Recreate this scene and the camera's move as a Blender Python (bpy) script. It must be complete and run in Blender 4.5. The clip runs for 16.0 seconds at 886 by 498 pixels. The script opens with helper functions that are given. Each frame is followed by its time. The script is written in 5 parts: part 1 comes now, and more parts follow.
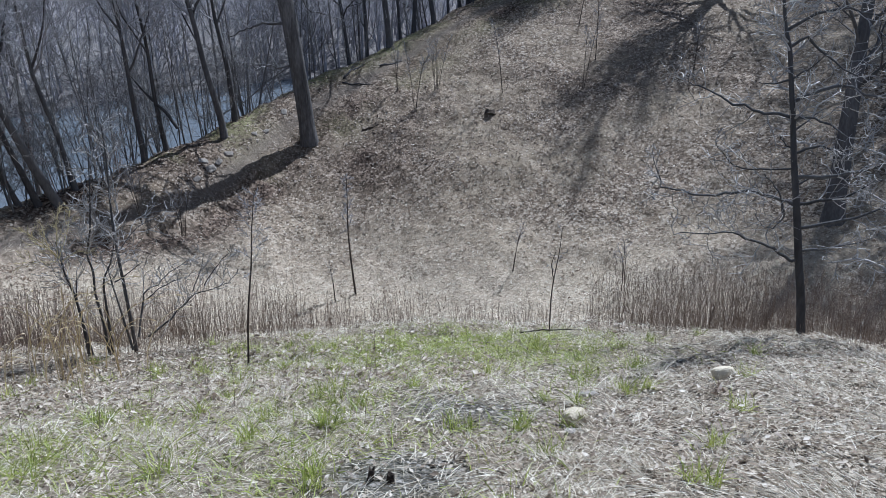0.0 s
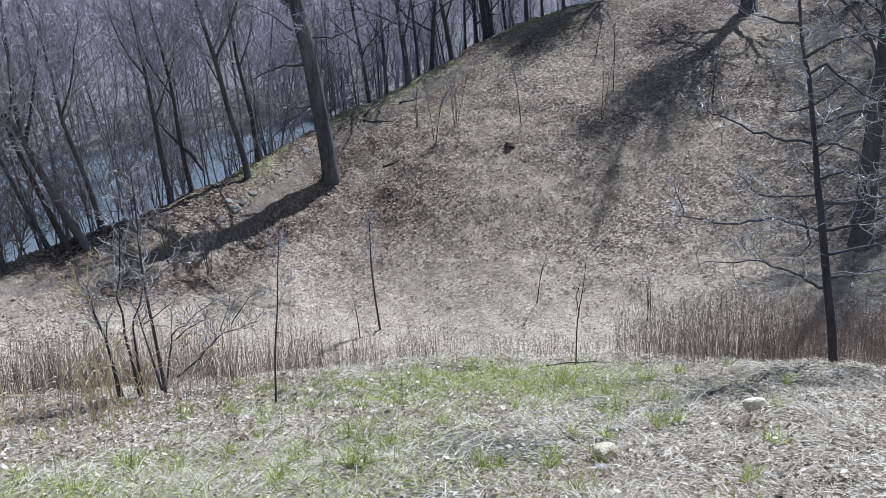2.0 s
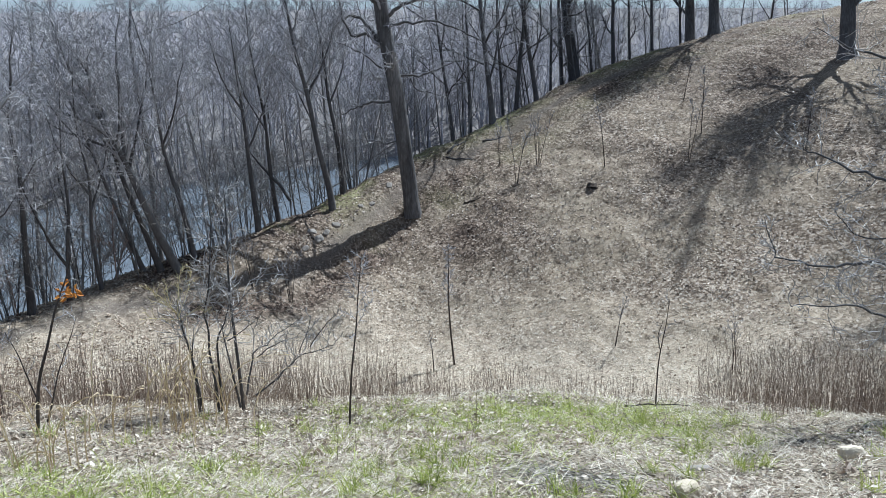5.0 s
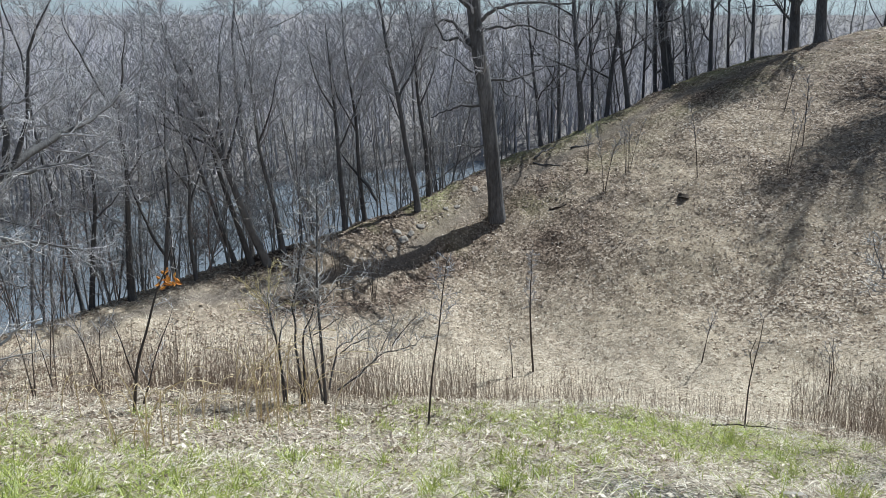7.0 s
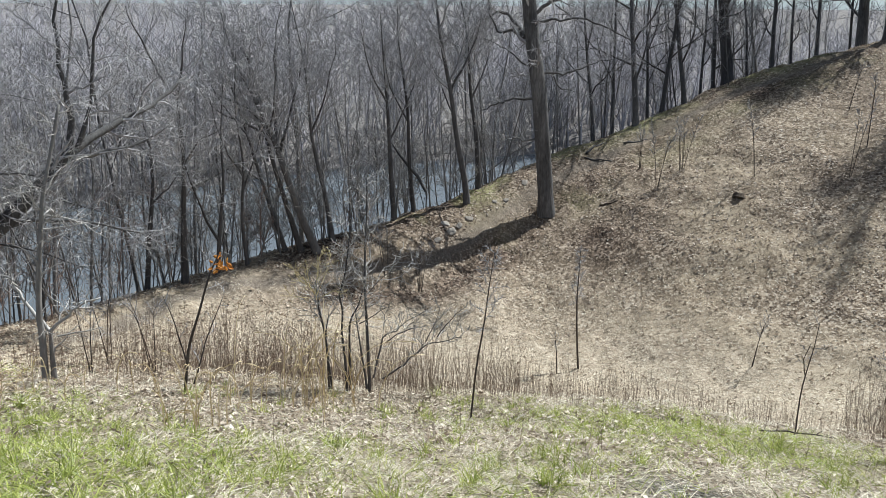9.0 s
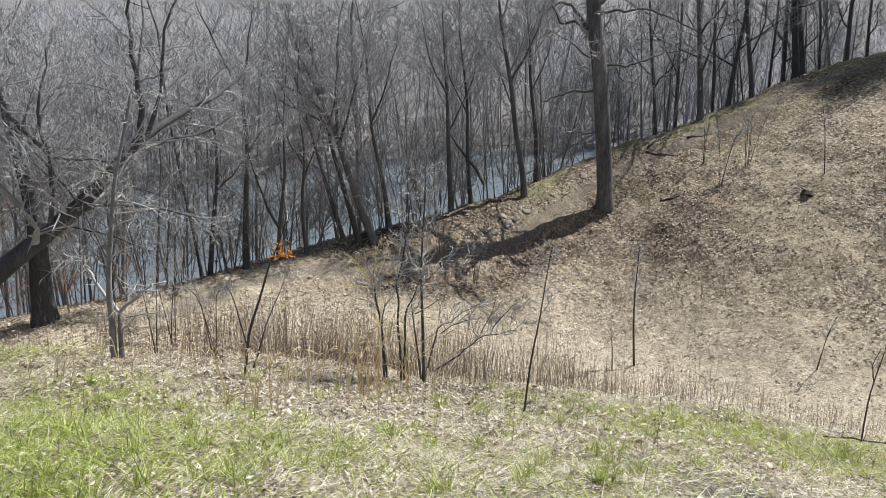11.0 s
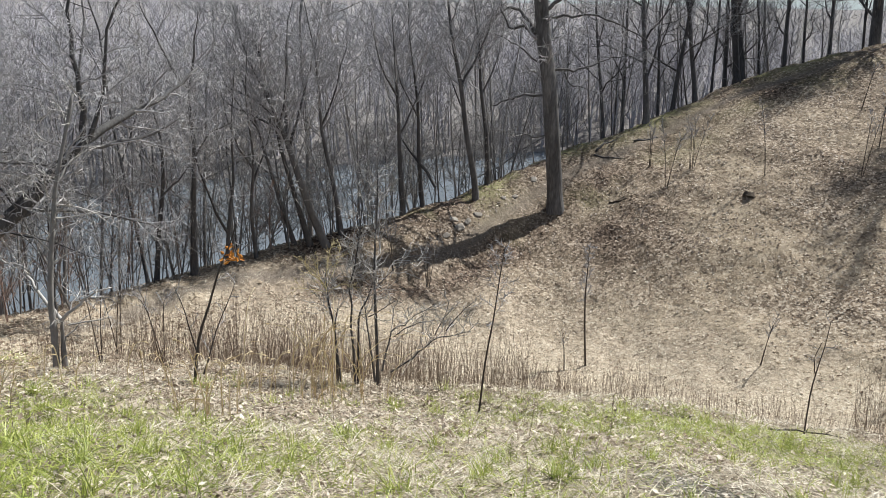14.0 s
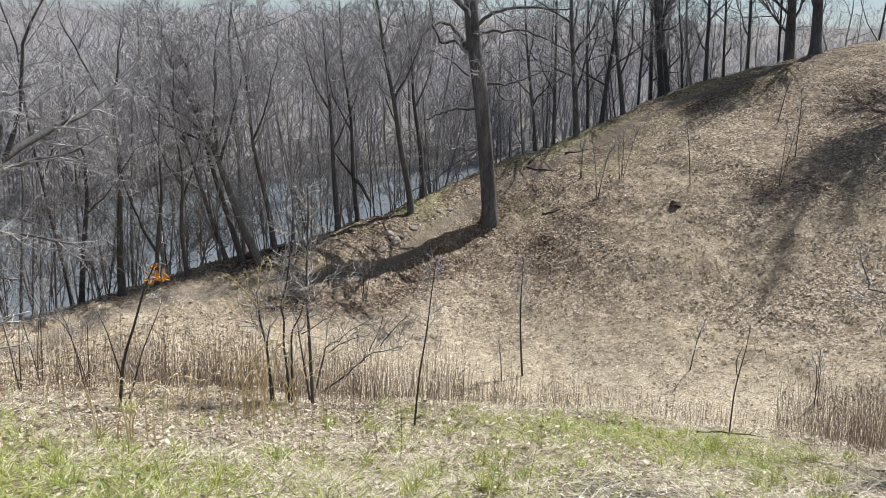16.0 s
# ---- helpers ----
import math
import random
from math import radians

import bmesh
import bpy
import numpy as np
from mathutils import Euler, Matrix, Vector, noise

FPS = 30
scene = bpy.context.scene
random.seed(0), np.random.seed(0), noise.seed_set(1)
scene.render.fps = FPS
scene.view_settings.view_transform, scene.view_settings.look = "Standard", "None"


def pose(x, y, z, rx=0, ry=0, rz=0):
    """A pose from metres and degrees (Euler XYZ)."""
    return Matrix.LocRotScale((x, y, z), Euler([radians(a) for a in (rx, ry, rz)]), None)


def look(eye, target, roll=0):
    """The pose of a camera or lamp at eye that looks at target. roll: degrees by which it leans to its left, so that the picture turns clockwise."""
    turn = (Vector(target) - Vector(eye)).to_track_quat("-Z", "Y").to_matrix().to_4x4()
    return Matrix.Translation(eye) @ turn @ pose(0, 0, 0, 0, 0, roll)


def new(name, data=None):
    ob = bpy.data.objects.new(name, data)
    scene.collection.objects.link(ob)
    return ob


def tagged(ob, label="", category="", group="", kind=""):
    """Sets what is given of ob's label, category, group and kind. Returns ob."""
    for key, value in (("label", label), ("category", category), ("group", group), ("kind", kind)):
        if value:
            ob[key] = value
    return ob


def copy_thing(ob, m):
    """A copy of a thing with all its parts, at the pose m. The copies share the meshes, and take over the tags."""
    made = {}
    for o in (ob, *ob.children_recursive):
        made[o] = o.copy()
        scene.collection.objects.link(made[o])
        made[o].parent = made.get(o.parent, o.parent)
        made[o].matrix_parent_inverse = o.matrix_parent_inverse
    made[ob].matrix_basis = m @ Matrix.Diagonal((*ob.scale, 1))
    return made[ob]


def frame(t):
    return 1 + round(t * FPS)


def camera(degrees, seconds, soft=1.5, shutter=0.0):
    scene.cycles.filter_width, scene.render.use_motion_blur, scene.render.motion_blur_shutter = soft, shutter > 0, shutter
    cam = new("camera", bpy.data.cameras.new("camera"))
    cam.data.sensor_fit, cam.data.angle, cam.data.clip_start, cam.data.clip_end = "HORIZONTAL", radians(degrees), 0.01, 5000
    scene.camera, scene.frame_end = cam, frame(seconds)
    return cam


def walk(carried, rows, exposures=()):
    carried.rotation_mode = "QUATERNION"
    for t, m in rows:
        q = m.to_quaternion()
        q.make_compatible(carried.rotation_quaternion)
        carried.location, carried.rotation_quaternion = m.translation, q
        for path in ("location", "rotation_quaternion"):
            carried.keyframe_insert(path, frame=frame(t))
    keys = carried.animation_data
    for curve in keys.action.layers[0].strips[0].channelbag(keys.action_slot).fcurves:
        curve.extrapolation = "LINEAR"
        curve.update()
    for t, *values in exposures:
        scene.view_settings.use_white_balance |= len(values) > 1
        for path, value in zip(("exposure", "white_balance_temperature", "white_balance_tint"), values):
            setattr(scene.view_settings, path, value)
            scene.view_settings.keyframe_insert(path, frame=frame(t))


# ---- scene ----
# ---------------------------------------------------------------- camera
cam = camera(61.63, 16.0, 0.6)
# seconds, x, y, z, yaw to the left, pitch up, roll
PATH = [
    (0, 0.114, 0.053, 1.713, -14.82, -24.29, 1.60),
    (0.5, 0.108, 0.050, 1.742, -14.37, -22.68, 0.75),
    (1, 0.098, 0.050, 1.751, -13.87, -22.37, 0.16),
    (1.5, 0.097, 0.035, 1.752, -13.28, -22.03, -0.30),
    (2, 0.091, 0.033, 1.755, -12.93, -21.78, -0.49),
    (2.5, 0.090, 0.020, 1.756, -12.01, -21.02, -0.83),
    (3, 0.087, -0.002, 1.769, -10.68, -19.92, -1.30),
    (3.5, 0.109, -0.034, 1.741, -9.50, -18.97, -1.03),
    (5.8, 0.028, -0.006, 1.592, -4.96, -18.48, 0.04),
    (6, 0.039, -0.033, 1.602, -4.44, -18.44, 0.15),
    (6.5, -0.001, 0.004, 1.594, -2.24, -18.38, 0.18),
    (7, -0.000, 0.000, 1.600, -0.00, -18.20, 0.00),
    (7.5, -0.007, 0.006, 1.606, 1.23, -18.20, -0.11),
    (8, -0.006, 0.004, 1.603, 1.92, -18.28, 0.05),
    (8.5, 0.003, 0.000, 1.598, 2.86, -18.50, 0.28),
    (9, -0.005, -0.002, 1.605, 3.85, -18.82, 0.54),
    (9.5, -0.022, 0.022, 1.605, 5.03, -19.29, 0.61),
    (10, -0.025, 0.011, 1.616, 6.19, -19.46, 0.43),
    (10.2, -0.007, -0.037, 1.632, 6.95, -19.47, 0.20),
    (11.35, -0.030, 0.000, 1.600, 8.50, -19.50, 0.45),
    (12.5, -0.050, 0.007, 1.584, 7.64, -19.42, 0.76),
    (13, -0.045, 0.003, 1.579, 6.52, -19.36, 0.97),
    (13.5, -0.048, -0.006, 1.575, 5.36, -19.26, 1.05),
    (14, -0.042, -0.014, 1.575, 4.43, -19.10, 1.08),
    (14.5, -0.045, -0.012, 1.574, 3.17, -18.95, 1.26),
    (15, -0.029, -0.015, 1.585, 1.81, -18.77, 1.30),
    (15.5, 0.016, -0.012, 1.597, 0.23, -18.38, 1.49),
    (16, 0.044, -0.025, 1.599, -0.52, -18.00, 1.46),
]


def aim(x, y, z, yaw, pitch, roll):
    return Matrix.Translation((x, y, z)) @ pose(0, 0, 0, 0, 0, yaw) @ pose(0, 0, 0, 90 + pitch) @ pose(0, 0, 0, 0, 0, roll)


walk(cam, [(t, aim(*row)) for t, *row in PATH],
     [(0.0, 0.08, 5250, 8), (3.5, 0.46, 5250, 7), (6.0, 0.42, 5600, 2), (9.0, 0.45, 6050, 3), (12.5, 0.48, 6300, 5), (16.0, 0.5, 6350, 6)])

# ---------------------------------------------------------------- light
SUN_AZ, SUN_EL = 45.5, 51.0          # degrees right of the lookout's forward axis, and above the horizon
world = bpy.data.worlds.new("sky")
scene.world = world
world.use_nodes = True
wn = world.node_tree.nodes
sky = wn.new("ShaderNodeTexSky")
sky.sky_type, sky.sun_disc = "NISHITA", False
sky.sun_elevation, sky.sun_rotation = radians(SUN_EL), radians(SUN_AZ)
sky.air_density, sky.dust_density, sky.ozone_density = 0.6, 0.1, 3.0
wn["Background"].inputs["Strength"].default_value = 0.055
veil = wn.new("ShaderNodeMixRGB")          # thin high cloud over the blue
veil.inputs[0].default_value, veil.inputs[2].default_value = 0.47, (6.5, 7.4, 8.7, 1)
world.node_tree.links.new(sky.outputs[0], veil.inputs[1])
world.node_tree.links.new(veil.outputs[0], wn["Background"].inputs["Color"])
sun = new("sun", bpy.data.lights.new("sun", "SUN"))
sun.data.energy, sun.data.angle, sun.data.color = 5.9, radians(0.55), (1.0, 0.96, 0.9)
sa, se = radians(SUN_AZ), radians(SUN_EL)
sun.matrix_world = look((math.sin(sa) * math.cos(se) * 60, math.cos(sa) * math.cos(se) * 60, math.sin(se) * 60), (0, 0, 0))


# ---------------------------------------------------------------- materials
def material(name, stops, scale=6.0, fine=60.0, rough=0.9, bump=0.3, per="object", stretch=(1, 1, 1), spread=0.5, through_light=0.0, spec=0.2):
    """Colour from a ramp read by two scales of noise and a random number per object or per mesh island."""
    m = bpy.data.materials.new(name)
    m.use_nodes = True
    t, n, l = m.node_tree, m.node_tree.nodes, m.node_tree.links
    b = n["Principled BSDF"]
    b.inputs["Roughness"].default_value = rough
    b.inputs["Specular IOR Level"].default_value = spec
    co = n.new("ShaderNodeTexCoord")
    mp = n.new("ShaderNodeMapping")
    mp.inputs["Scale"].default_value = stretch
    l.new(co.outputs["Object"], mp.inputs["Vector"])
    big, small = n.new("ShaderNodeTexNoise"), n.new("ShaderNodeTexNoise")
    big.inputs["Scale"].default_value, small.inputs["Scale"].default_value = scale, fine
    small.inputs["Detail"].default_value = 4
    for tex in (big, small):
        l.new(mp.outputs[0], tex.inputs["Vector"])
    mix = n.new("ShaderNodeMath")
    mix.operation = "ADD"
    l.new(big.outputs["Fac"], mix.inputs[0])
    l.new(small.outputs["Fac"], mix.inputs[1])
    half = n.new("ShaderNodeMapRange")
    half.inputs["From Min"].default_value, half.inputs["From Max"].default_value = 0.6, 1.4
    l.new(mix.outputs[0], half.inputs["Value"])
    value = half.outputs[0]
    if per:
        rnd = n.new("ShaderNodeObjectInfo") if per == "object" else n.new("ShaderNodeNewGeometry")
        out = rnd.outputs["Random"] if per == "object" else rnd.outputs["Random Per Island"]
        mx = n.new("ShaderNodeMix")
        mx.inputs["Factor"].default_value = spread
        l.new(value, mx.inputs[2])
        l.new(out, mx.inputs[3])
        value = mx.outputs[0]
    ramp = n.new("ShaderNodeValToRGB")
    e = ramp.color_ramp.elements
    while len(e) < len(stops):
        e.new(0.5)
    for i, c in enumerate(stops):
        e[i].position, e[i].color = i / (len(stops) - 1), (*c, 1)
    l.new(value, ramp.inputs[0])
    l.new(ramp.outputs[0], b.inputs["Base Color"])
    if bump:
        bp = n.new("ShaderNodeBump")
        bp.inputs["Strength"].default_value, bp.inputs["Distance"].default_value = bump, 0.02
        l.new(small.outputs["Fac"], bp.inputs["Height"])
        l.new(bp.outputs[0], b.inputs["Normal"])
    if through_light:
        tr = n.new("ShaderNodeBsdfTranslucent")
        l.new(ramp.outputs[0], tr.inputs["Color"])
        ms = n.new("ShaderNodeMixShader")
        ms.inputs[0].default_value = through_light
        l.new(b.outputs[0], ms.inputs[1])
        l.new(tr.outputs[0], ms.inputs[2])
        l.new(ms.outputs[0], n["Material Output"].inputs["Surface"])
    return m


BARK_OAK = material("oak_bark", [(0.04, 0.038, 0.038), (0.105, 0.1, 0.1), (0.22, 0.21, 0.208)], 3, 22, 0.95, 0.8, "object", (1, 1, 0.22), 0.1)
BARK_DARK = material("dark_bark", [(0.035, 0.033, 0.034), (0.085, 0.081, 0.082), (0.17, 0.163, 0.162)], 3, 25, 0.95, 0.6, "object", (1, 1, 0.25), 0.4)
BARK_GREY = material("grey_bark", [(0.08, 0.075, 0.073), (0.17, 0.16, 0.155), (0.3, 0.285, 0.275)], 3, 25, 0.9, 0.5, "object", (1, 1, 0.3), 0.4)
TWIG = material("twig_bark", [(0.17, 0.163, 0.17), (0.3, 0.29, 0.3), (0.44, 0.43, 0.437)], 5, 40, 0.65, 0.0, "island", (1, 1, 1), 0.7, 0, 0.5)
BARK_PALE = material("pale_young_bark", [(0.14, 0.132, 0.127), (0.32, 0.302, 0.29), (0.54, 0.515, 0.495)], 5, 40, 0.55, 0.2, "island", (1, 1, 0.5), 0.6, 0, 0.5)
BARK_SAPLING = material("dark_sapling_bark", [(0.025, 0.02, 0.018), (0.055, 0.045, 0.04), (0.1, 0.085, 0.075)], 5, 40, 0.7, 0.2, "object", (1, 1, 0.5), 0.4)
# Bark paled to lilac grey, so the distance haze sits in its colour.
HAZED_FAR_WOOD = material("far_wood", [(0.215, 0.205, 0.23), (0.295, 0.282, 0.308), (0.4, 0.386, 0.413)], 0.12, 2.5, 0.9, 0, "island", (1, 1, 1), 0.3)
LEAF = material("fallen_oak_leaf", [(0.13, 0.094, 0.07), (0.25, 0.185, 0.138), (0.46, 0.372, 0.292), (0.78, 0.7, 0.61)], 2, 60, 0.5, 0.2, "island", (1, 1, 1), 0.8, 0.45, 0.45)
PALE_LEAF = material("bleached_oak_leaf", [(0.1, 0.075, 0.056), (0.3, 0.235, 0.18), (0.56, 0.48, 0.39), (0.82, 0.76, 0.68)], 2, 60, 0.5, 0.2, "island", (1, 1, 1), 0.8, 0.35, 0.45)
# Russet leaf, darkened to carry the shade of the trees in its colour.
DARK_LEAF = material("shaded_russet_leaf", [(0.04, 0.026, 0.02), (0.12, 0.08, 0.06), (0.24, 0.175, 0.135), (0.44, 0.36, 0.3)], 2, 60, 0.5, 0.2, "island", (1, 1, 1), 0.8, 0.2, 0.4)
STRAW = material("dry_straw", [(0.12, 0.092, 0.064), (0.42, 0.355, 0.265), (0.74, 0.67, 0.55), (0.88, 0.84, 0.76)], 2, 60, 0.5, 0, "island", (1, 1, 1), 0.8, 0.25, 0.45)
GRASS = material("spring_grass", [(0.12, 0.16, 0.03), (0.33, 0.38, 0.082), (0.6, 0.61, 0.21)], 2, 40, 0.45, 0, "island", (1, 1, 1), 0.7, 0.35, 0.4)
STALK = material("dead_weed_stalk", [(0.09, 0.062, 0.05), (0.2, 0.15, 0.12), (0.4, 0.33, 0.27)], 3, 40, 0.8, 0, "island", (1, 1, 1), 0.8)
YELLOW_TWIG = material("yellowish_twig", [(0.34, 0.27, 0.13), (0.5, 0.42, 0.23), (0.62, 0.54, 0.35)], 3, 40, 0.6, 0, "island", (1, 1, 1), 0.7)
PALE_GRASS = material("pale_tall_grass", [(0.5, 0.4, 0.24), (0.66, 0.56, 0.38), (0.78, 0.7, 0.54)], 3, 40, 0.45, 0, "island", (1, 1, 1), 0.7, 0.5, 0.4)
ORANGE_LEAF = material("orange_dead_leaf", [(0.35, 0.12, 0.02), (0.55, 0.24, 0.05), (0.72, 0.4, 0.12)], 6, 40, 0.6, 0, "island", (1, 1, 1), 0.7, 0.3)
RED_TWIG = material("reddish_twig", [(0.09, 0.06, 0.05), (0.2, 0.135, 0.11), (0.34, 0.25, 0.2)], 3, 40, 0.8, 0, "island", (1, 1, 1), 0.7)
STONE = material("pale_limestone", [(0.36, 0.3, 0.22), (0.55, 0.48, 0.37), (0.7, 0.63, 0.51)], 9, 60, 0.9, 0.5, "object")
SLAB = material("grey_stone", [(0.16, 0.14, 0.125), (0.27, 0.245, 0.22), (0.38, 0.35, 0.32)], 6, 50, 0.9, 0.6, "object")
STUMP_WOOD = material("rotten_wood", [(0.02, 0.015, 0.012), (0.05, 0.038, 0.03), (0.1, 0.08, 0.065)], 12, 60, 0.95, 0.8, "object")
HOUSE_WALL = material("far_house_paint", [(0.72, 0.72, 0.72), (0.78, 0.78, 0.78), (0.82, 0.82, 0.82)], 1, 10, 0.7, 0, "object")
HOUSE_ROOF = material("far_house_roof", [(0.1, 0.1, 0.11), (0.14, 0.14, 0.15), (0.18, 0.18, 0.19)], 1, 10, 0.9, 0, "object")


def ground_material():
    m = bpy.data.materials.new("ravine_ground")
    m.use_nodes = True
    n, l = m.node_tree.nodes, m.node_tree.links
    b = n["Principled BSDF"]
    b.inputs["Roughness"].default_value, b.inputs["Specular IOR Level"].default_value = 0.95, 0.1
    co = n.new("ShaderNodeTexCoord")

    def tex(scale, detail):
        x = n.new("ShaderNodeTexNoise")
        x.inputs["Scale"].default_value, x.inputs["Detail"].default_value = scale, detail
        l.new(co.outputs["Object"], x.inputs["Vector"])
        return x.outputs["Fac"]

    def ramp(fac, stops):
        r = n.new("ShaderNodeValToRGB")
        e = r.color_ramp.elements
        while len(e) < len(stops):
            e.new(0.5)
        for i, (p, c) in enumerate(stops):
            e[i].position, e[i].color = p, (*c, 1)
        l.new(fac, r.inputs[0])
        return r.outputs[0]

    def blend(fac, a, c):
        x = n.new("ShaderNodeMix")
        x.data_type = "RGBA"
        l.new(fac, x.inputs["Factor"])
        l.new(a, x.inputs["A"])
        l.new(c, x.inputs["B"])
        return x.outputs["Result"]

    def mask(name):
        x = n.new("ShaderNodeAttribute")
        x.attribute_name = name
        return x.outputs["Fac"]

    coarse, mid, fine = tex(0.35, 5), tex(3.0, 6), tex(38.0, 5)
    cells = n.new("ShaderNodeTexVoronoi")
    cells.inputs["Scale"].default_value, cells.inputs["Randomness"].default_value = 17.0, 1.0
    warp = n.new("ShaderNodeMixRGB")
    warp.inputs[0].default_value = 0.06
    wob = n.new("ShaderNodeTexNoise")
    wob.inputs["Scale"].default_value = 30.0
    l.new(co.outputs["Object"], wob.inputs["Vector"])
    l.new(co.outputs["Object"], warp.inputs[1])
    l.new(wob.outputs["Color"], warp.inputs[2])
    l.new(warp.outputs[0], cells.inputs["Vector"])
    grey = n.new("ShaderNodeSeparateColor")
    l.new(cells.outputs["Color"], grey.inputs[0])
    litter = ramp(grey.outputs[0], [(0.0, (0.075, 0.055, 0.042)), (0.3, (0.15, 0.114, 0.084)), (0.65, (0.28, 0.222, 0.168)), (1.0, (0.5, 0.43, 0.355))])
    thatch = ramp(mid, [(0.3, (0.2, 0.155, 0.11)), (0.5, (0.33, 0.27, 0.195)), (0.7, (0.44, 0.37, 0.28))])
    some = n.new("ShaderNodeMapRange")
    some.inputs["From Min"].default_value, some.inputs["From Max"].default_value, some.inputs["To Max"].default_value = 0.4, 0.65, 0.7
    l.new(coarse, some.inputs["Value"])
    base = blend(some.outputs[0], litter, thatch)
    bits = n.new("ShaderNodeTexVoronoi")
    bits.inputs["Scale"].default_value = 55.0
    l.new(warp.outputs[0], bits.inputs["Vector"])
    pick = n.new("ShaderNodeSeparateColor")
    l.new(bits.outputs["Color"], pick.inputs[0])
    hay = ramp(pick.outputs[1], [(0.0, (0.1, 0.078, 0.056)), (0.35, (0.27, 0.222, 0.165)), (0.7, (0.46, 0.395, 0.31)), (1.0, (0.66, 0.595, 0.495))])
    base = blend(mask("meadow"), base, hay)
    soil = ramp(fine, [(0.3, (0.07, 0.056, 0.046)), (0.5, (0.16, 0.134, 0.112)), (0.72, (0.29, 0.248, 0.21))])
    base = blend(mask("bare"), base, soil)
    matted = ramp(pick.outputs[0], [(0.0, (0.02, 0.015, 0.012)), (0.35, (0.065, 0.051, 0.039)), (0.65, (0.23, 0.19, 0.143)), (1.0, (0.58, 0.51, 0.42))])
    base = blend(mask("matted"), base, matted)
    ash = ramp(pick.outputs[0], [(0.0, (0.018, 0.017, 0.017)), (0.5, (0.05, 0.047, 0.045)), (0.8, (0.13, 0.12, 0.115)), (1.0, (0.34, 0.315, 0.3))])
    base = blend(mask("charred"), base, ash)
    # dark russet litter, with tree shade put into its colour
    shaded_litter = ramp(grey.outputs[0], [(0.0, (0.02, 0.014, 0.011)), (0.4, (0.065, 0.046, 0.036)), (0.75, (0.14, 0.1, 0.078)), (1.0, (0.3, 0.235, 0.185))])
    base = blend(mask("leaf_shade"), base, shaded_litter)
    turf = ramp(fine, [(0.3, (0.1, 0.1, 0.045)), (0.5, (0.2, 0.2, 0.09)), (0.7, (0.34, 0.32, 0.17))])
    base = blend(mask("green"), base, turf)
    floor = ramp(mid, [(0.3, (0.1, 0.09, 0.09)), (0.5, (0.18, 0.165, 0.16)), (0.7, (0.27, 0.25, 0.24))])
    base = blend(mask("wooded"), base, floor)
    l.new(base, b.inputs["Base Color"])
    bp = n.new("ShaderNodeBump")
    bp.inputs["Strength"].default_value, bp.inputs["Distance"].default_value = 0.45, 0.04
    rise = n.new("ShaderNodeMath")
    rise.operation = "ADD"
    l.new(fine, rise.inputs[0])
    l.new(grey.outputs[1], rise.inputs[1])
    l.new(rise.outputs[0], bp.inputs["Height"])
    l.new(bp.outputs[0], b.inputs["Normal"])
    return m


def water_material():
    m = bpy.data.materials.new("river_water")
    m.use_nodes = True
    n, l = m.node_tree.nodes, m.node_tree.links
    b = n["Principled BSDF"]
    b.inputs["Base Color"].default_value = (0.12, 0.138, 0.16, 1)
    b.inputs["Roughness"].default_value, b.inputs["IOR"].default_value = 0.12, 1.33
    co, w = n.new("ShaderNodeTexCoord"), n.new("ShaderNodeTexNoise")
    w.inputs["Scale"].default_value, w.inputs["Detail"].default_value = 0.9, 5
    l.new(co.outputs["Object"], w.inputs["Vector"])
    bp = n.new("ShaderNodeBump")
    bp.inputs["Strength"].default_value, bp.inputs["Distance"].default_value = 0.6, 0.25
    l.new(w.outputs["Fac"], bp.inputs["Height"])
    l.new(bp.outputs[0], b.inputs["Normal"])
    return m


GROUND, WATER = ground_material(), water_material()

# ---------------------------------------------------------------- lie of the land
# Round the lookout, by degrees to the right of its forward axis: distance and height of the lip of
# the near slope, the valley floor, the far crest with its path, and the river bank behind it.
LAND = {
    -180: (9, 0.2, 18, 0.3, 40, 0.5, 60, 0.6),
    -90: (9, -1.5, 13, -2.2, 17, -3.0, 40, -14.5),
    -60: (9, -2.6, 12, -3.6, 15, -4.5, 36, -15.5),
    -41: (9.5, -2.9, 13, -4.1, 16, -4.8, 36, -15.5),
    -25: (9.5, -3.35, 15, -5.5, 19.5, -5.7, 38, -15.5),
    -8: (9.2, -3.8, 17, -6.9, 23, -5.35, 41, -15.5),
    8: (9.5, -3.9, 18, -7.6, 30, -3.7, 48, -15.5),
    20: (10.5, -4.3, 16.5, -7.1, 36.5, -1.2, 62, -15.5),
    32: (9.6, -3.6, 16, -6.4, 43, 0.9, 72, -15.5),
    45: (8.2, -2.45, 16, -5.8, 46, 2.4, 85, -12),
    65: (7.5, -1.8, 16, -4.6, 46, 3.0, 90, -2),
    100: (9, -0.5, 18, -1.0, 46, 1.5, 90, 1),
    180: (9, 0.2, 18, 0.3, 40, 0.5, 60, 0.6),
}
BEARINGS = np.array(sorted(LAND), float)
STATIONS = np.array([LAND[a] for a in sorted(LAND)], float)


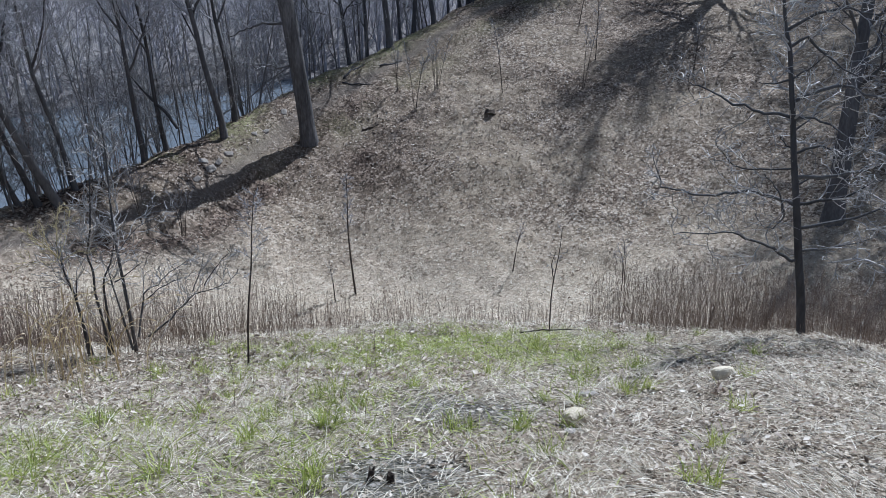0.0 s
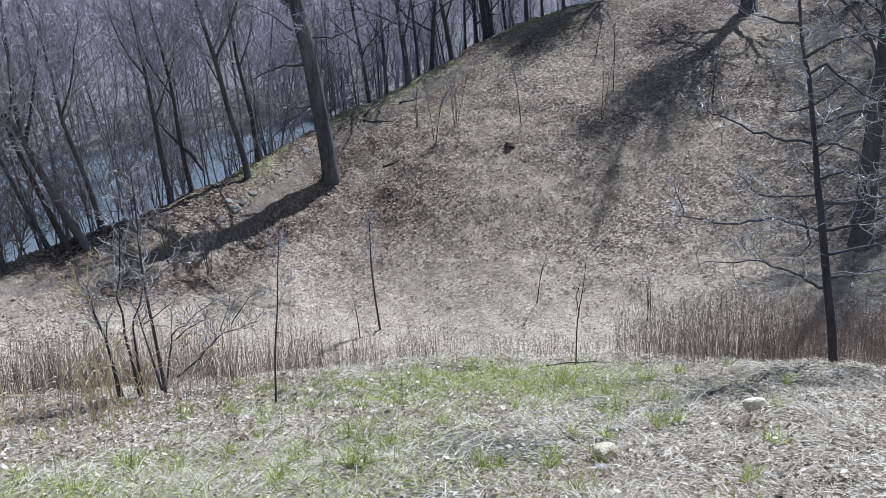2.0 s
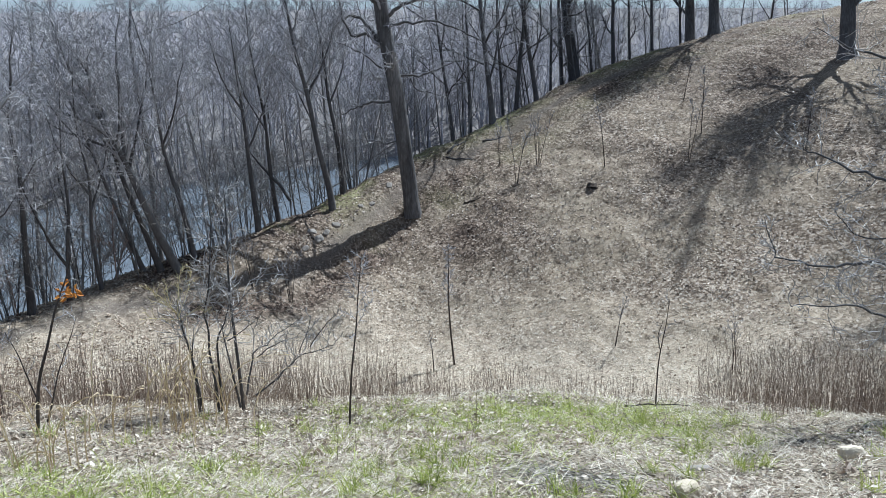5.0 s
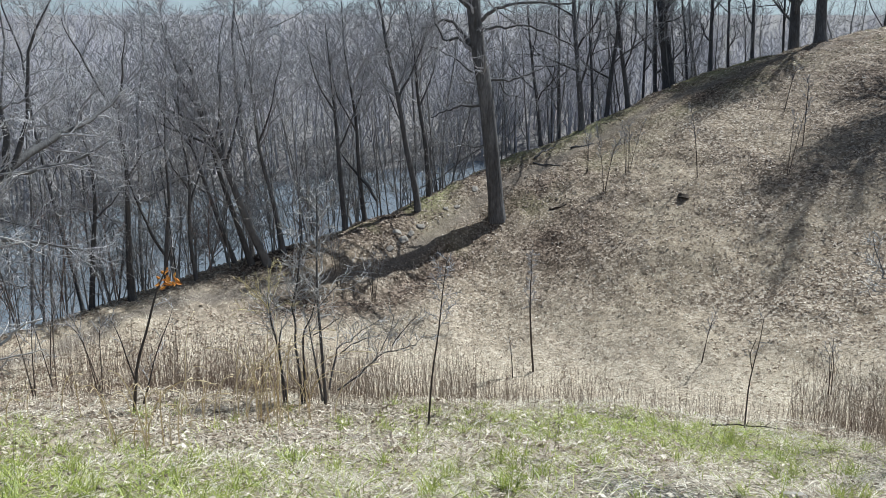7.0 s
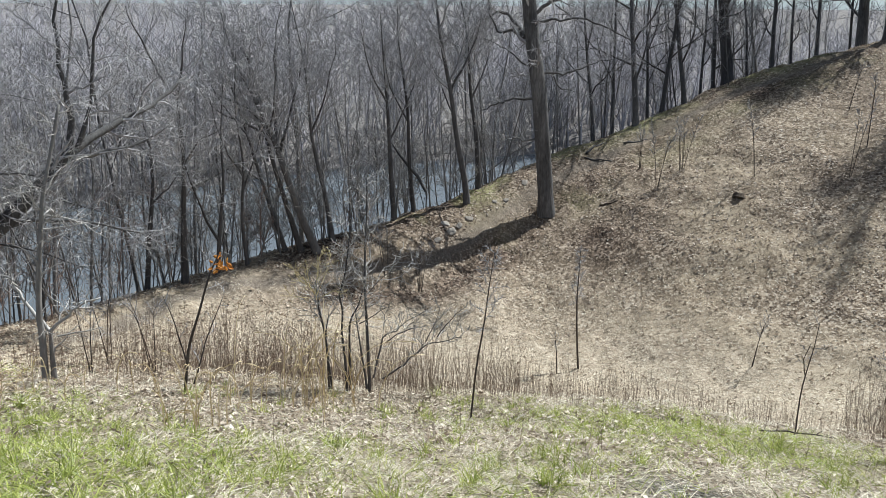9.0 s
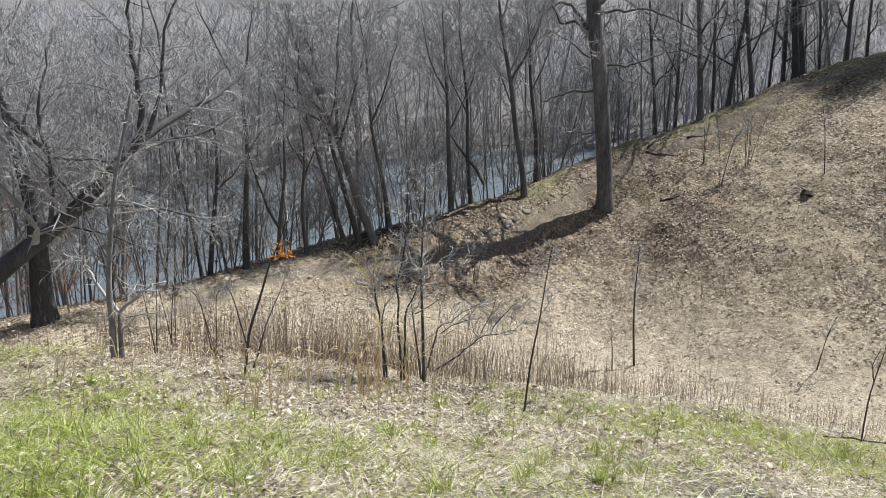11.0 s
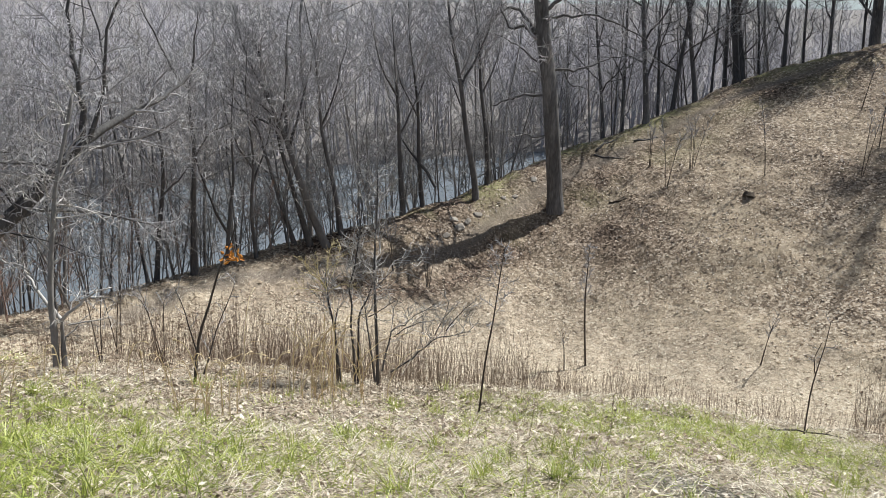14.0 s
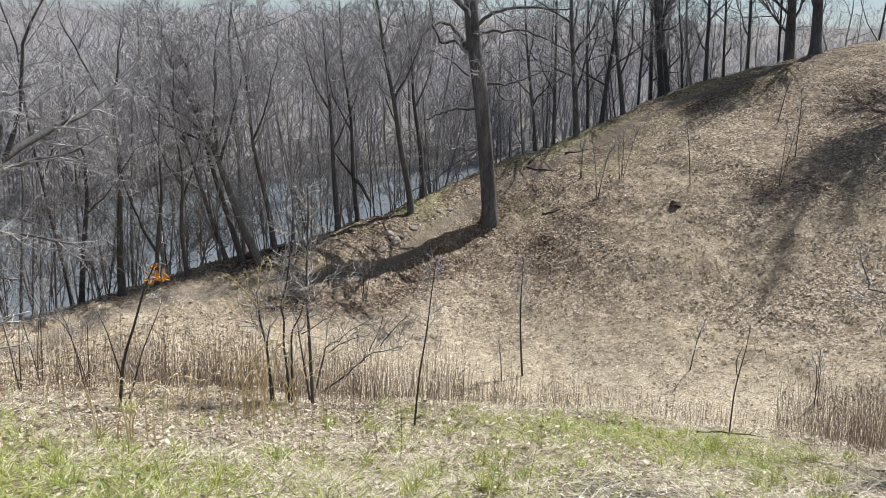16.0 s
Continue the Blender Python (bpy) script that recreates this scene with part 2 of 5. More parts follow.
def hermite(xs, ys, x):
    """Smooth curves through knots; xs, ys of shape (k, n), read at x of shape (n,), with slopes that never overshoot."""
    k = len(xs)
    h, d = np.diff(xs, axis=0), np.diff(ys, axis=0) / np.diff(xs, axis=0)
    m = np.zeros_like(ys)
    same = d[1:] * d[:-1] > 0
    w1, w2 = 2 * h[1:] + h[:-1], h[1:] + 2 * h[:-1]
    with np.errstate(divide="ignore", invalid="ignore"):
        m[1:-1] = np.where(same, (w1 + w2) / (w1 / d[:-1] + w2 / d[1:]), 0)
    m[0], m[-1] = d[0], d[-1]
    i = np.clip((x[None] >= xs).sum(0) - 1, 0, k - 2)
    j = np.arange(len(x))
    t = np.clip((x - xs[i, j]) / h[i, j], 0, 1)
    return ((1 + 2 * t) * (1 - t) ** 2 * ys[i, j] + t * (1 - t) ** 2 * h[i, j] * m[i, j]
            + t * t * (3 - 2 * t) * ys[i + 1, j] + t * t * (t - 1) * h[i, j] * m[i + 1, j])


def knots(bearing):
    """The radial knots of the land at bearings of shape (n,): distances and heights, (k, n) each."""
    c = [hermite(np.repeat(BEARINGS[:, None], len(bearing), 1), np.repeat(STATIONS[:, i:i + 1], len(bearing), 1), bearing) for i in range(8)]
    lip, zl, val, zv, cre, zc, ban, zb = c
    front = np.clip((110 - np.abs(bearing)) / 50, 0, 1)
    zero = 0 * lip
    hang = np.interp(bearing, [-32, -18, -6, 3, 10], [0.55, 0.32, 0.26, 0.36, 0.55])
    far = ban + np.interp(bearing, [-45, -25, -5, 20], [27, 31, 37, 42])
    r = np.stack([zero, lip * 0.37, lip, val, val + (cre - val) * 0.5, cre, cre + 2.5, ban, ban + 3, far, far + 6, far + 60, far + 160, far + 400, zero + 5000])
    z = np.stack([zero, zl * (0.30 + 0.0 * front), zl, zv, zv + (zc - zv) * hang, zc, zc - 0.9 * front, zb, zb - 2.0 * front, zb - 1.5 * front, zero - 14.6 * front,
                  zero - 12.4 * front, zero - 6.8 * front, zero - 7.5 * front, zero - 70 * front])
    return r, z


LATTICE = np.random.default_rng(3).random((64, 64))


def wave(x, y, s):
    """Uneven patches from 0 to 1 at about 3 / s metres, with finer ones in them."""
    total = 0.0
    for k, (f, w) in enumerate(((s / 3, 0.65), (s, 0.35))):
        u, v = x * f + 17.3 * k + 100, y * f + 9.1 * k + 100
        i, j = np.floor(u).astype(int), np.floor(v).astype(int)
        p, q = u - i, v - j
        p, q = p * p * (3 - 2 * p), q * q * (3 - 2 * q)
        a, b = LATTICE[i % 64, j % 64], LATTICE[(i + 1) % 64, j % 64]
        c, d = LATTICE[i % 64, (j + 1) % 64], LATTICE[(i + 1) % 64, (j + 1) % 64]
        total = total + w * ((a * (1 - p) + b * p) * (1 - q) + (c * (1 - p) + d * p) * q)
    return np.clip((total - 0.5) * 1.5 + 0.5, 0, 1)


# The footpath, as bearings and distances; on its near side the bank falls off in a low cut.
WAY = ((-34, 15.5), (-25.7, 18.4), (-21.7, 19.2), (-17.4, 19.5), (-12.1, 20.4), (-6.7, 21.2), (-2.9, 22.5), (-0.2, 23.8), (3.0, 25.6), (6.0, 27.0),
       (9.4, 28.5), (13.1, 30.4), (16.6, 32.4), (20.3, 34.6), (23.4, 36.8), (26.1, 38.6), (33, 42.5))
TRAIL = [(r * math.sin(radians(a)), r * math.cos(radians(a))) for a, r in WAY]


def trail(x, y):
    """Distance in plan from the footpath, and whether a place lies on its near side."""
    best, near = np.full(x.shape, 1e9), np.zeros(x.shape)
    own = np.hypot(x, y)
    for (ax, ay), (bx, by) in zip(TRAIL[:-1], TRAIL[1:]):
        dx, dy = bx - ax, by - ay
        t = np.clip(((x - ax) * dx + (y - ay) * dy) / (dx * dx + dy * dy), 0, 1)
        qx, qy = ax + t * dx, ay + t * dy
        d = np.hypot(x - qx, y - qy)
        near = np.where(d < best, own < np.hypot(qx, qy), near)
        best = np.minimum(best, d)
    return best, near


def height(x, y):
    x, y = np.atleast_1d(np.asarray(x, float)), np.atleast_1d(np.asarray(y, float))
    r, z = knots(np.degrees(np.arctan2(x, y)))
    d = np.hypot(x, y)
    bumps = 0.1 * (wave(x, y, 2.3) - 0.5) + 0.05 * (wave(x + 31, y, 6.5) - 0.5) + 0.022 * (wave(x, y + 57, 21.0) - 0.5)
    off, near = trail(x, y)
    turn = np.degrees(np.arctan2(x, y))
    cut = near * 0.17 * np.clip((off - 0.42) / 0.22, 0, 1) * np.exp(-np.clip(off - 0.6, 0, None) / 1.2) * np.clip((turn + 24) / 8, 0, 1) * np.clip((7 - turn) / 5, 0, 1)
    return hermite(r, z, d) + bumps * np.clip(d / 4, 0.3, 2) - cut - 0.07 * np.exp(-(off / 0.45) ** 2)


def spot(bearing, distance, sink=0.0):
    x, y = distance * math.sin(radians(bearing)), distance * math.cos(radians(bearing))
    return Vector((x, y, float(height(x, y)[0]) - sink))
# ---- end of land


# Whatever grows here leans a little towards the light over the river.
LEAN = pose(0, 0, 0, -10, -3)


def planted(bearing, distance):
    return Matrix.Translation(spot(bearing, distance)) @ LEAN


# ---------------------------------------------------------------- building helpers
def part(name, verts, faces, mat, parent=None, label="", smooth=True, where=None):
    me = bpy.data.meshes.new(name)
    me.from_pydata(verts, [], faces)
    me.materials.append(mat)
    if smooth:
        me.shade_smooth()
    ob = new(name, me)
    if parent:
        ob.parent = parent
    if where:
        ob.matrix_basis = where
    if label:
        tagged(ob, label)
    return ob


def raw(name, verts, faces, mat, kind="stuff", label="", category="", group="", parent=None):
    """One object from numpy arrays: verts (n, 3), faces (m, 3 or 4)."""
    me = bpy.data.meshes.new(name)
    v, f = np.asarray(verts, np.float32), np.asarray(faces, np.int32)
    me.vertices.add(len(v))
    me.vertices.foreach_set("co", v.ravel())
    me.loops.add(f.size)
    me.loops.foreach_set("vertex_index", f.ravel())
    me.polygons.add(len(f))
    me.polygons.foreach_set("loop_start", np.arange(0, f.size, f.shape[1], dtype=np.int32))
    me.update(calc_edges=True)
    me.materials.append(mat)
    ob = new(name, me)
    ob.parent = parent
    return tagged(ob, label, category, group, kind)


def tube(path, radii, sides, verts, faces):
    """A tapered tube along a path, added to verts and faces."""
    base = len(verts)
    side = None
    count = len(path)
    for i in range(count):
        d = path[min(i + 1, count - 1)] - path[max(i - 1, 0)]
        d = d.normalized() if d.length > 1e-9 else Vector((0, 0, 1))
        if side is None:
            side = d.cross(Vector((1, 0, 0)) if abs(d.x) < 0.8 else Vector((0, 1, 0)))
        side = side - d * side.dot(d)
        side = side.normalized()
        up = d.cross(side)
        for k in range(sides):
            a = 2 * math.pi * k / sides
            verts.append(path[i] + (side * math.cos(a) + up * math.sin(a)) * radii[i])
    for i in range(count - 1):
        for k in range(sides):
            a, b = base + i * sides + k, base + i * sides + (k + 1) % sides
            faces.append((a, b, b + sides, a + sides))
    faces.append(tuple(base + (count - 1) * sides + k for k in range(sides)))


def spike(a, b, r, verts, faces):
    """A thin twig of three triangles that ends in a point."""
    base = len(verts)
    d = (b - a).normalized()
    s = d.orthogonal().normalized()
    t = d.cross(s)
    verts += [a + s * r, a + (t * 0.87 - s * 0.5) * r, a - (t * 0.87 + s * 0.5) * r, b]
    faces += [(base, base + 1, base + 3), (base + 1, base + 2, base + 3), (base + 2, base, base + 3)]


def bent(rng, start, way, length, n, wobble, lift):
    """A wandering path from start; lift pulls it up (or down) on its way."""
    p, d, out = Vector(start), Vector(way).normalized(), [Vector(start)]
    for _ in range(n):
        d = (d + Vector((rng.gauss(0, 1), rng.gauss(0, 1), rng.gauss(0, 1))) * wobble + Vector((0, 0, lift))).normalized()
        p = p + d * (length / n)
        out.append(p.copy())
    return out


def along(path, f):
    x = f * (len(path) - 1)
    i = min(int(x), len(path) - 2)
    return path[i].lerp(path[i + 1], x - i), (path[i + 1] - path[i]).normalized()


class Wood:
    """Collects the tubes of one tree: its trunk, each main limb with its branches, and its twigs."""

    def __init__(self, seed, fine=0.004):
        self.rng, self.fine, self.crooked = random.Random(seed), fine, False
        self.trunk, self.limbs, self.twigs = ([], []), [], ([], [])

    def fork(self, path, radius, level, last, reach, count, spread, lift, wobble, into, begin=0.25, thin=0.5):
        """Side branches of a path; each carries its own, down to the last level."""
        rng, turn = self.rng, self.rng.uniform(0, 6.28)
        for k in range(count):
            f = begin + (1 - begin) * (k + rng.uniform(0.2, 0.8)) / count
            p, d = along(path, f)
            turn += 2.4 + rng.uniform(-0.5, 0.5)
            side = d.orthogonal().normalized()
            side = Matrix.Rotation(turn, 3, d) @ side
            angle = radians(spread + rng.uniform(-15, 15))
            way = d * math.cos(angle) + side * math.sin(angle)
            length = reach * (1.15 - 0.65 * f) * rng.uniform(0.7, 1.25)
            r = max(radius * (1 - 0.75 * f) * thin, self.fine)
            n = 5 if level == 1 else 4 if level == 2 else 2
            q = bent(rng, p, way, length, n, wobble, lift)
            sides = 6 if level == 1 else 4 if level == 2 else 3
            if level == 1:
                self.limbs.append(([], []))
                target = self.limbs[-1]
            else:
                target = into if level == 2 and into else self.twigs
            tip = max(r * 0.22, self.fine * 0.6)
            if (level == last or level > 3) and not self.crooked:
                spike(q[0], q[-1], r * 1.15, *target)
            else:
                tube(q, [r + (tip - r) * i / n for i in range(n + 1)], sides, *target)
            if level < last:
                self.fork(q, r, level + 1, last, length * (0.55 if level < 3 else 0.75), max(3, int(count * (0.75 if level == 1 else 0.8))), spread, lift, wobble * 1.1,
                          target if level == 1 else None, 0.2, 0.6)


def bare_tree(name, seed, tall, radius, lean=(0, 0), crown=0.35, count=9, last=3, reach=0.32, spread=48, lift=0.09, wobble=0.14, bark=None, twig=None, curve=0.05,
              sides=8, join_limbs=False, flare=1.5, fine=0.004, thick=0.55):
    """A leafless tree with its foot at the origin. lean: how far its top stands off, in metres."""
    w = Wood(seed, fine)
    n = 9
    path, drift = [], Vector((0, 0, 0))
    for i in range(n + 1):
        f = i / n
        drift += Vector((w.rng.gauss(0, 1), w.rng.gauss(0, 1), 0)) * curve * tall / n
        path.append(Vector((lean[0] * f, lean[1] * f, tall * f - (0.25 if i == 0 else 0))) + drift * f)
    radii = [radius * (flare if i == 0 else 1.0) * (1 - 0.9 * (i / n) ** 1.15) + 0.004 for i in range(n + 1)]
    path.insert(1, path[0].lerp(path[1], min(0.9, 0.5 / (tall / n))))
    radii.insert(1, radius * 1.03)
    tube(path, radii, sides, *w.trunk)
    w.fork(path, radius, 1, last, tall * reach, count, spread, lift, wobble, None, crown, thick)
    root = new(name)
    part("trunk", *w.trunk, bark, root)
    if join_limbs:
        v, f = [], []
        for lv, lf in w.limbs:
            f += [tuple(i + len(v) for i in q) for q in lf]
            v += lv
        part("crown", v, f, bark, root)
    else:
        for lv, lf in w.limbs:
            part("limb", lv, lf, bark, root)
    if w.twigs[0]:
        tagged(part("fine_crown", *w.twigs, twig, root, smooth=False), kind="stuff")
    return root


# ---------------------------------------------------------------- ground
def greenness(x, y):
    """How much new grass grows at a place of the near slope."""
    r, a = np.hypot(x, y), np.degrees(np.arctan2(x, y))
    mid = np.exp(-((a - 15) / 13) ** 2) * np.exp(-((r - 7.6) / 1.3) ** 2)
    left = np.exp(-((a + 40.5) / 7.5) ** 2) * np.exp(-((r - 5.6) / 2.0) ** 2) * 0.85
    left2 = np.exp(-((a + 23) / 10) ** 2) * np.exp(-((r - 4.4) / 0.6) ** 2) * 0.4
    front = np.exp(-((a - 8) / 11) ** 2) * np.exp(-((r - 3.7) / 0.8) ** 2) * 0.12
    far_left = np.exp(-((a + 42) / 5) ** 2) * np.exp(-((r - 12) / 1.6) ** 2) * 0.7
    thin = 0.16 * np.clip((8 - r) / 3, 0, 1) * np.clip((30 - a) / 12, 0, 1)
    return np.clip((thin + mid + left + left2 + front + far_left) * (0.35 + 1.1 * wave(x, y, 2.6)), 0, 1)


def charred(x, y):
    """Dark, bare scorched earth round the cut stubs."""
    return np.clip(1.15 * np.exp(-(np.hypot(x - 0.72, y - 3.2) / 0.42) ** 3) + 0.85 * np.exp(-(np.hypot((x - 1.45) * 0.75, y - 4.3) / 0.45) ** 4)
                   + 0.7 * np.exp(-(np.hypot((x - 4.3) * 0.6, y - 5.7) / 0.42) ** 4) * wave(x, y, 9.0) * 1.4, 0, 1)


def shaded_leaves(x, y):
    """Russet leaves and painted tree shade below the oak, along trail and upper slope."""
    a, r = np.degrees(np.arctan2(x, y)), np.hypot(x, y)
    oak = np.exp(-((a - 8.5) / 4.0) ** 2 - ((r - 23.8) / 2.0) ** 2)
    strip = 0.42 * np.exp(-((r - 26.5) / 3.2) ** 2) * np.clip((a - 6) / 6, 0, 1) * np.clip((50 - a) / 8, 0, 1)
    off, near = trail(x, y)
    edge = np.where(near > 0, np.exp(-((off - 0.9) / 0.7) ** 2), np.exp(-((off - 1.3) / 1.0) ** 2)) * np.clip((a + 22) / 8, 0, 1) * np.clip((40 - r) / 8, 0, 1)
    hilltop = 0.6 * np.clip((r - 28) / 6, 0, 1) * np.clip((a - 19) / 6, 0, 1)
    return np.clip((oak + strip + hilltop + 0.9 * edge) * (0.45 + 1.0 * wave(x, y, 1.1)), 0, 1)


def build_ground():
    az = np.concatenate([np.arange(-180, -64, 4.0), np.arange(-64, 70, 0.4), np.arange(70, 180, 4.0)])
    rr = np.concatenate([[0.01, 0.5], np.arange(1.0, 13, 0.12), np.arange(13, 48, 0.22), np.geomspace(48, 400, 60), np.geomspace(430, 4900, 14)])
    a, r = np.meshgrid(np.radians(az), rr, indexing="ij")
    x, y = (r * np.sin(a)).ravel(), (r * np.cos(a)).ravel()
    z = height(x, y)
    d = trail(x, y)[0]
    na, nr = a.shape
    i, j = np.meshgrid(np.arange(na), np.arange(nr - 1), indexing="ij")
    i2 = (i + 1) % na
    faces = np.stack([i * nr + j, i2 * nr + j, i2 * nr + j + 1, i * nr + j + 1], -1).reshape(-1, 4)[:, ::-1]
    verts = np.stack([x, y, z], -1)
    ob = raw("ground", verts, faces, GROUND, "structure", "steep ravine ground of leaf litter and dry grass", "ground")
    me = ob.data
    rad = np.hypot(x, y)
    landing = np.exp(-(np.hypot(x + 6.4, y - 18.2) / 1.5) ** 2)
    bare = np.clip(np.exp(-(d / 0.3) ** 4) * (0.7 + 0.4 * wave(x, y, 3.1)) + landing * 0.3, 0, 1) * (rad < 60)
    green = greenness(x, y) * 0.5 + np.clip(np.exp(-((d - 1.4) / 0.8) ** 2) * (wave(x, y, 1.9) - 0.35) * 1.8, 0, 0.75) * (y > 23) * (1 - 0.7 * trail(x, y)[1])
    matted = np.clip((11.5 - rad) / 3, 0, 1) * (0.6 + 0.4 * wave(x, y, 1.2))
    lip, val = knots(np.degrees(np.arctan2(x, y)))[0][2:4]
    meadow = np.clip((rad - lip) / 2, 0, 1) * np.clip((val + 4.5 - rad) / 4, 0, 1) * (0.35 + 0.6 * wave(x, y, 1.4))
    leaf_shade = shaded_leaves(x, y)
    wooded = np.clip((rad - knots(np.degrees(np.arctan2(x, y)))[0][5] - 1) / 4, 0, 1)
    for name, values in (("bare", bare), ("green", green), ("matted", matted), ("wooded", wooded), ("meadow", meadow), ("leaf_shade", leaf_shade), ("charred", charred(x, y))):
        at = me.attributes.new(name, "FLOAT", "POINT")
        at.data.foreach_set("value", np.clip(values, 0, 1).astype(np.float32))
    me.polygons.foreach_set("use_smooth", np.ones(len(me.polygons), bool))
    return ob


build_ground()
water_az = np.radians(np.arange(-100, 101, 5.0))
wv = [(30 * math.sin(a), 30 * math.cos(a), -15.9) for a in water_az] + [(190 * math.sin(a), 190 * math.cos(a), -15.9) for a in water_az]
wc = len(water_az)
raw("river", wv, [(i, i + 1, wc + i + 1, wc + i) for i in range(wc - 1)], WATER, "structure", "calm grey-blue river water reflecting the sky", "river")


# ---------------------------------------------------------------- ground cover
RNG = np.random.default_rng(7)


def sector(n, a0, a1, r0, r1, power=1.0):
    """Points spread over a stretch of the land."""
    a = np.radians(RNG.uniform(a0, a1, n))
    r = r0 + (r1 - r0) * RNG.random(n) ** power
    x, y = r * np.sin(a), r * np.cos(a)
    return x, y, height(x, y)


def slope_up(x, y):
    """The land's normals."""
    e = 0.15
    n = np.stack([-(height(x + e, y) - height(x - e, y)) / (2 * e), -(height(x, y + e) - height(x, y - e)) / (2 * e), np.ones(len(x))], -1)
    return n / np.linalg.norm(n, axis=1)[:, None]


def leaves(x, y, z, size, lift, tilt, fold=False):
    """Curled fallen leaves of four triangles, or folded ones of two."""
    n = len(x)
    up = slope_up(x, y) + RNG.normal(0, tilt, (n, 3))
    up /= np.linalg.norm(up, axis=1)[:, None]
    s = np.cross(up, RNG.normal(0, 1, (n, 3)))
    s /= np.linalg.norm(s, axis=1)[:, None]
    t = np.cross(up, s)
    L = (size * RNG.uniform(0.6, 1.4, n))[:, None]
    W = L * RNG.uniform(0.35, 0.6, n)[:, None]
    c = np.stack([x, y, z], -1) + up * (lift * RNG.random(n))[:, None]
    curl = up * L * RNG.uniform(-0.1, 0.45, n)[:, None]
    if fold:
        v = np.stack([c - s * L, c - t * W + curl, c + s * L, c + t * W + curl * 0.7], 1).reshape(-1, 3)
        k = np.arange(n)[:, None] * 4
        return v, np.concatenate([k + [[0, 1, 2]], k + [[0, 2, 3]]], 1).reshape(-1, 3)
    v = np.stack([c - s * L, c - t * W + curl, c + s * L + curl * 0.6, c + t * W + curl, c], 1).reshape(-1, 3)
    k = np.arange(n)[:, None] * 5
    f = np.concatenate([k + [[0, 1, 4]], k + [[1, 2, 4]], k + [[2, 3, 4]], k + [[3, 0, 4]]], 1).reshape(-1, 3)
    return v, f


def blades(x, y, z, length, width, upright, bend, quads=3, comb=None):
    """Grass blades or straws as bent, tapering strips of three quads."""
    n = len(x)
    up = slope_up(x, y) * 0.4 + np.array([0, 0, 0.6])
    a = RNG.uniform(0, 2 * np.pi, n)
    if comb:          # laid over in swathes, each in a direction of its own
        a = 4 * np.pi * wave(x - 13, y + 29, 3.0) + RNG.normal(0, comb, n)
    out = np.stack([np.cos(a), np.sin(a), np.zeros(n)], -1)
    out -= up * (out * up).sum(1)[:, None]
    L = (length * RNG.uniform(0.5, 1.35, n))[:, None]
    e = np.clip(RNG.normal(upright, 0.18, n), 0.02, 1)[:, None]
    way = up * e + out * np.sqrt(np.clip(1 - e ** 2, 0, 1))
    droop = out * bend - np.array([0, 0, 1.0]) * bend * 0.8 * e
    side = np.cross(way, out + RNG.normal(0, 0.6, (n, 3)))
    side /= np.linalg.norm(side, axis=1)[:, None] + 1e-9
    W = (width * RNG.uniform(0.6, 1.4, n))[:, None]
    p = np.stack([x, y, z], -1)
    rows = []
    for f, w in ((0, 1.0), (0.4, 0.9), (0.75, 0.6), (1.0, 0.12)) if quads == 3 else ((0, 1.0), (0.55, 0.8), (1.0, 0.15)):
        q = p + way * L * f + droop * L * f * f
        rows += [q - side * W * w * 0.5, q + side * W * w * 0.5]
    v = np.stack(rows, 1).reshape(-1, 3)
    k = np.arange(n)[:, None] * (2 * quads + 2)
    f = np.concatenate([k + [[2 * i, 2 * i + 1, 2 * i + 3, 2 * i + 2]] for i in range(quads)], 1).reshape(-1, 4)
    return v, f


def keep(p, mask):
    return tuple(q[mask] for q in p)


# leaf litter on the far slope, thinner on the trail
p = sector(210000, -16, 56, 13, 46, 0.8)
p = keep(p, (trail(p[0], p[1])[0] > 0.04 + 0.3 * RNG.random(len(p[0]))) & ((np.hypot(p[0], p[1]) > 18 + 3 * RNG.random(len(p[0]))) | (RNG.random(len(p[0])) < 0.45)) & (RNG.random(len(p[0])) < 0.25 + 0.9 * wave(p[0], p[1], 0.9)))
# leaves inside the painted tree shade take the darker russet copy
in_shade = RNG.random(len(p[0])) < 0.85 * shaded_leaves(p[0], p[1])
raw("leaf_litter", *leaves(*keep(p, in_shade), 0.043, 0.022, 0.4, True), DARK_LEAF, "stuff", "damp russet oak leaves below the oak", "leaf litter")
p = keep(p, ~in_shade)
raw("leaf_litter", *leaves(*p, 0.043, 0.018, 0.27, True), LEAF, "stuff", "curled tan oak leaves scattered over the far slope", "leaf litter")
p = sector(24000, -60, -14, 9.5, 24)
p = keep(p, trail(p[0], p[1])[0] > 0.35 + 0.5 * RNG.random(len(p[0])))
raw("leaf_litter", *leaves(*p, 0.048, 0.03, 0.4, True), LEAF, "stuff", "fallen leaves along the foot of the trail", "leaf litter")
p = sector(52000, -56, 58, 1.8, 11, 0.75)
p = keep(p, RNG.random(len(p[0])) < (0.15 + 1.1 * wave(p[0], p[1], 1.7)) * (1 - 0.7 * charred(p[0], p[1])))
raw("leaf_litter", *leaves(*p, 0.023, 0.05, 0.6), PALE_LEAF, "stuff", "bleached dry leaves lying among the matted grass", "leaf litter")
p = sector(9000, -40, 20, 5.5, 9.5)
raw("leaf_litter", *leaves(*p, 0.034, 0.06, 0.6), PALE_LEAF, "stuff", "larger curled leaves below the bare shrub", "leaf litter")
# short dry grass of the valley floor
p = sector(62000, -45, 52, 9.5, 22)
raw("dry_grass", *blades(*p, 0.1, 0.008, 0.45, 0.35, 2), STRAW, "stuff", "short dry grass on the valley floor", "dry grass")
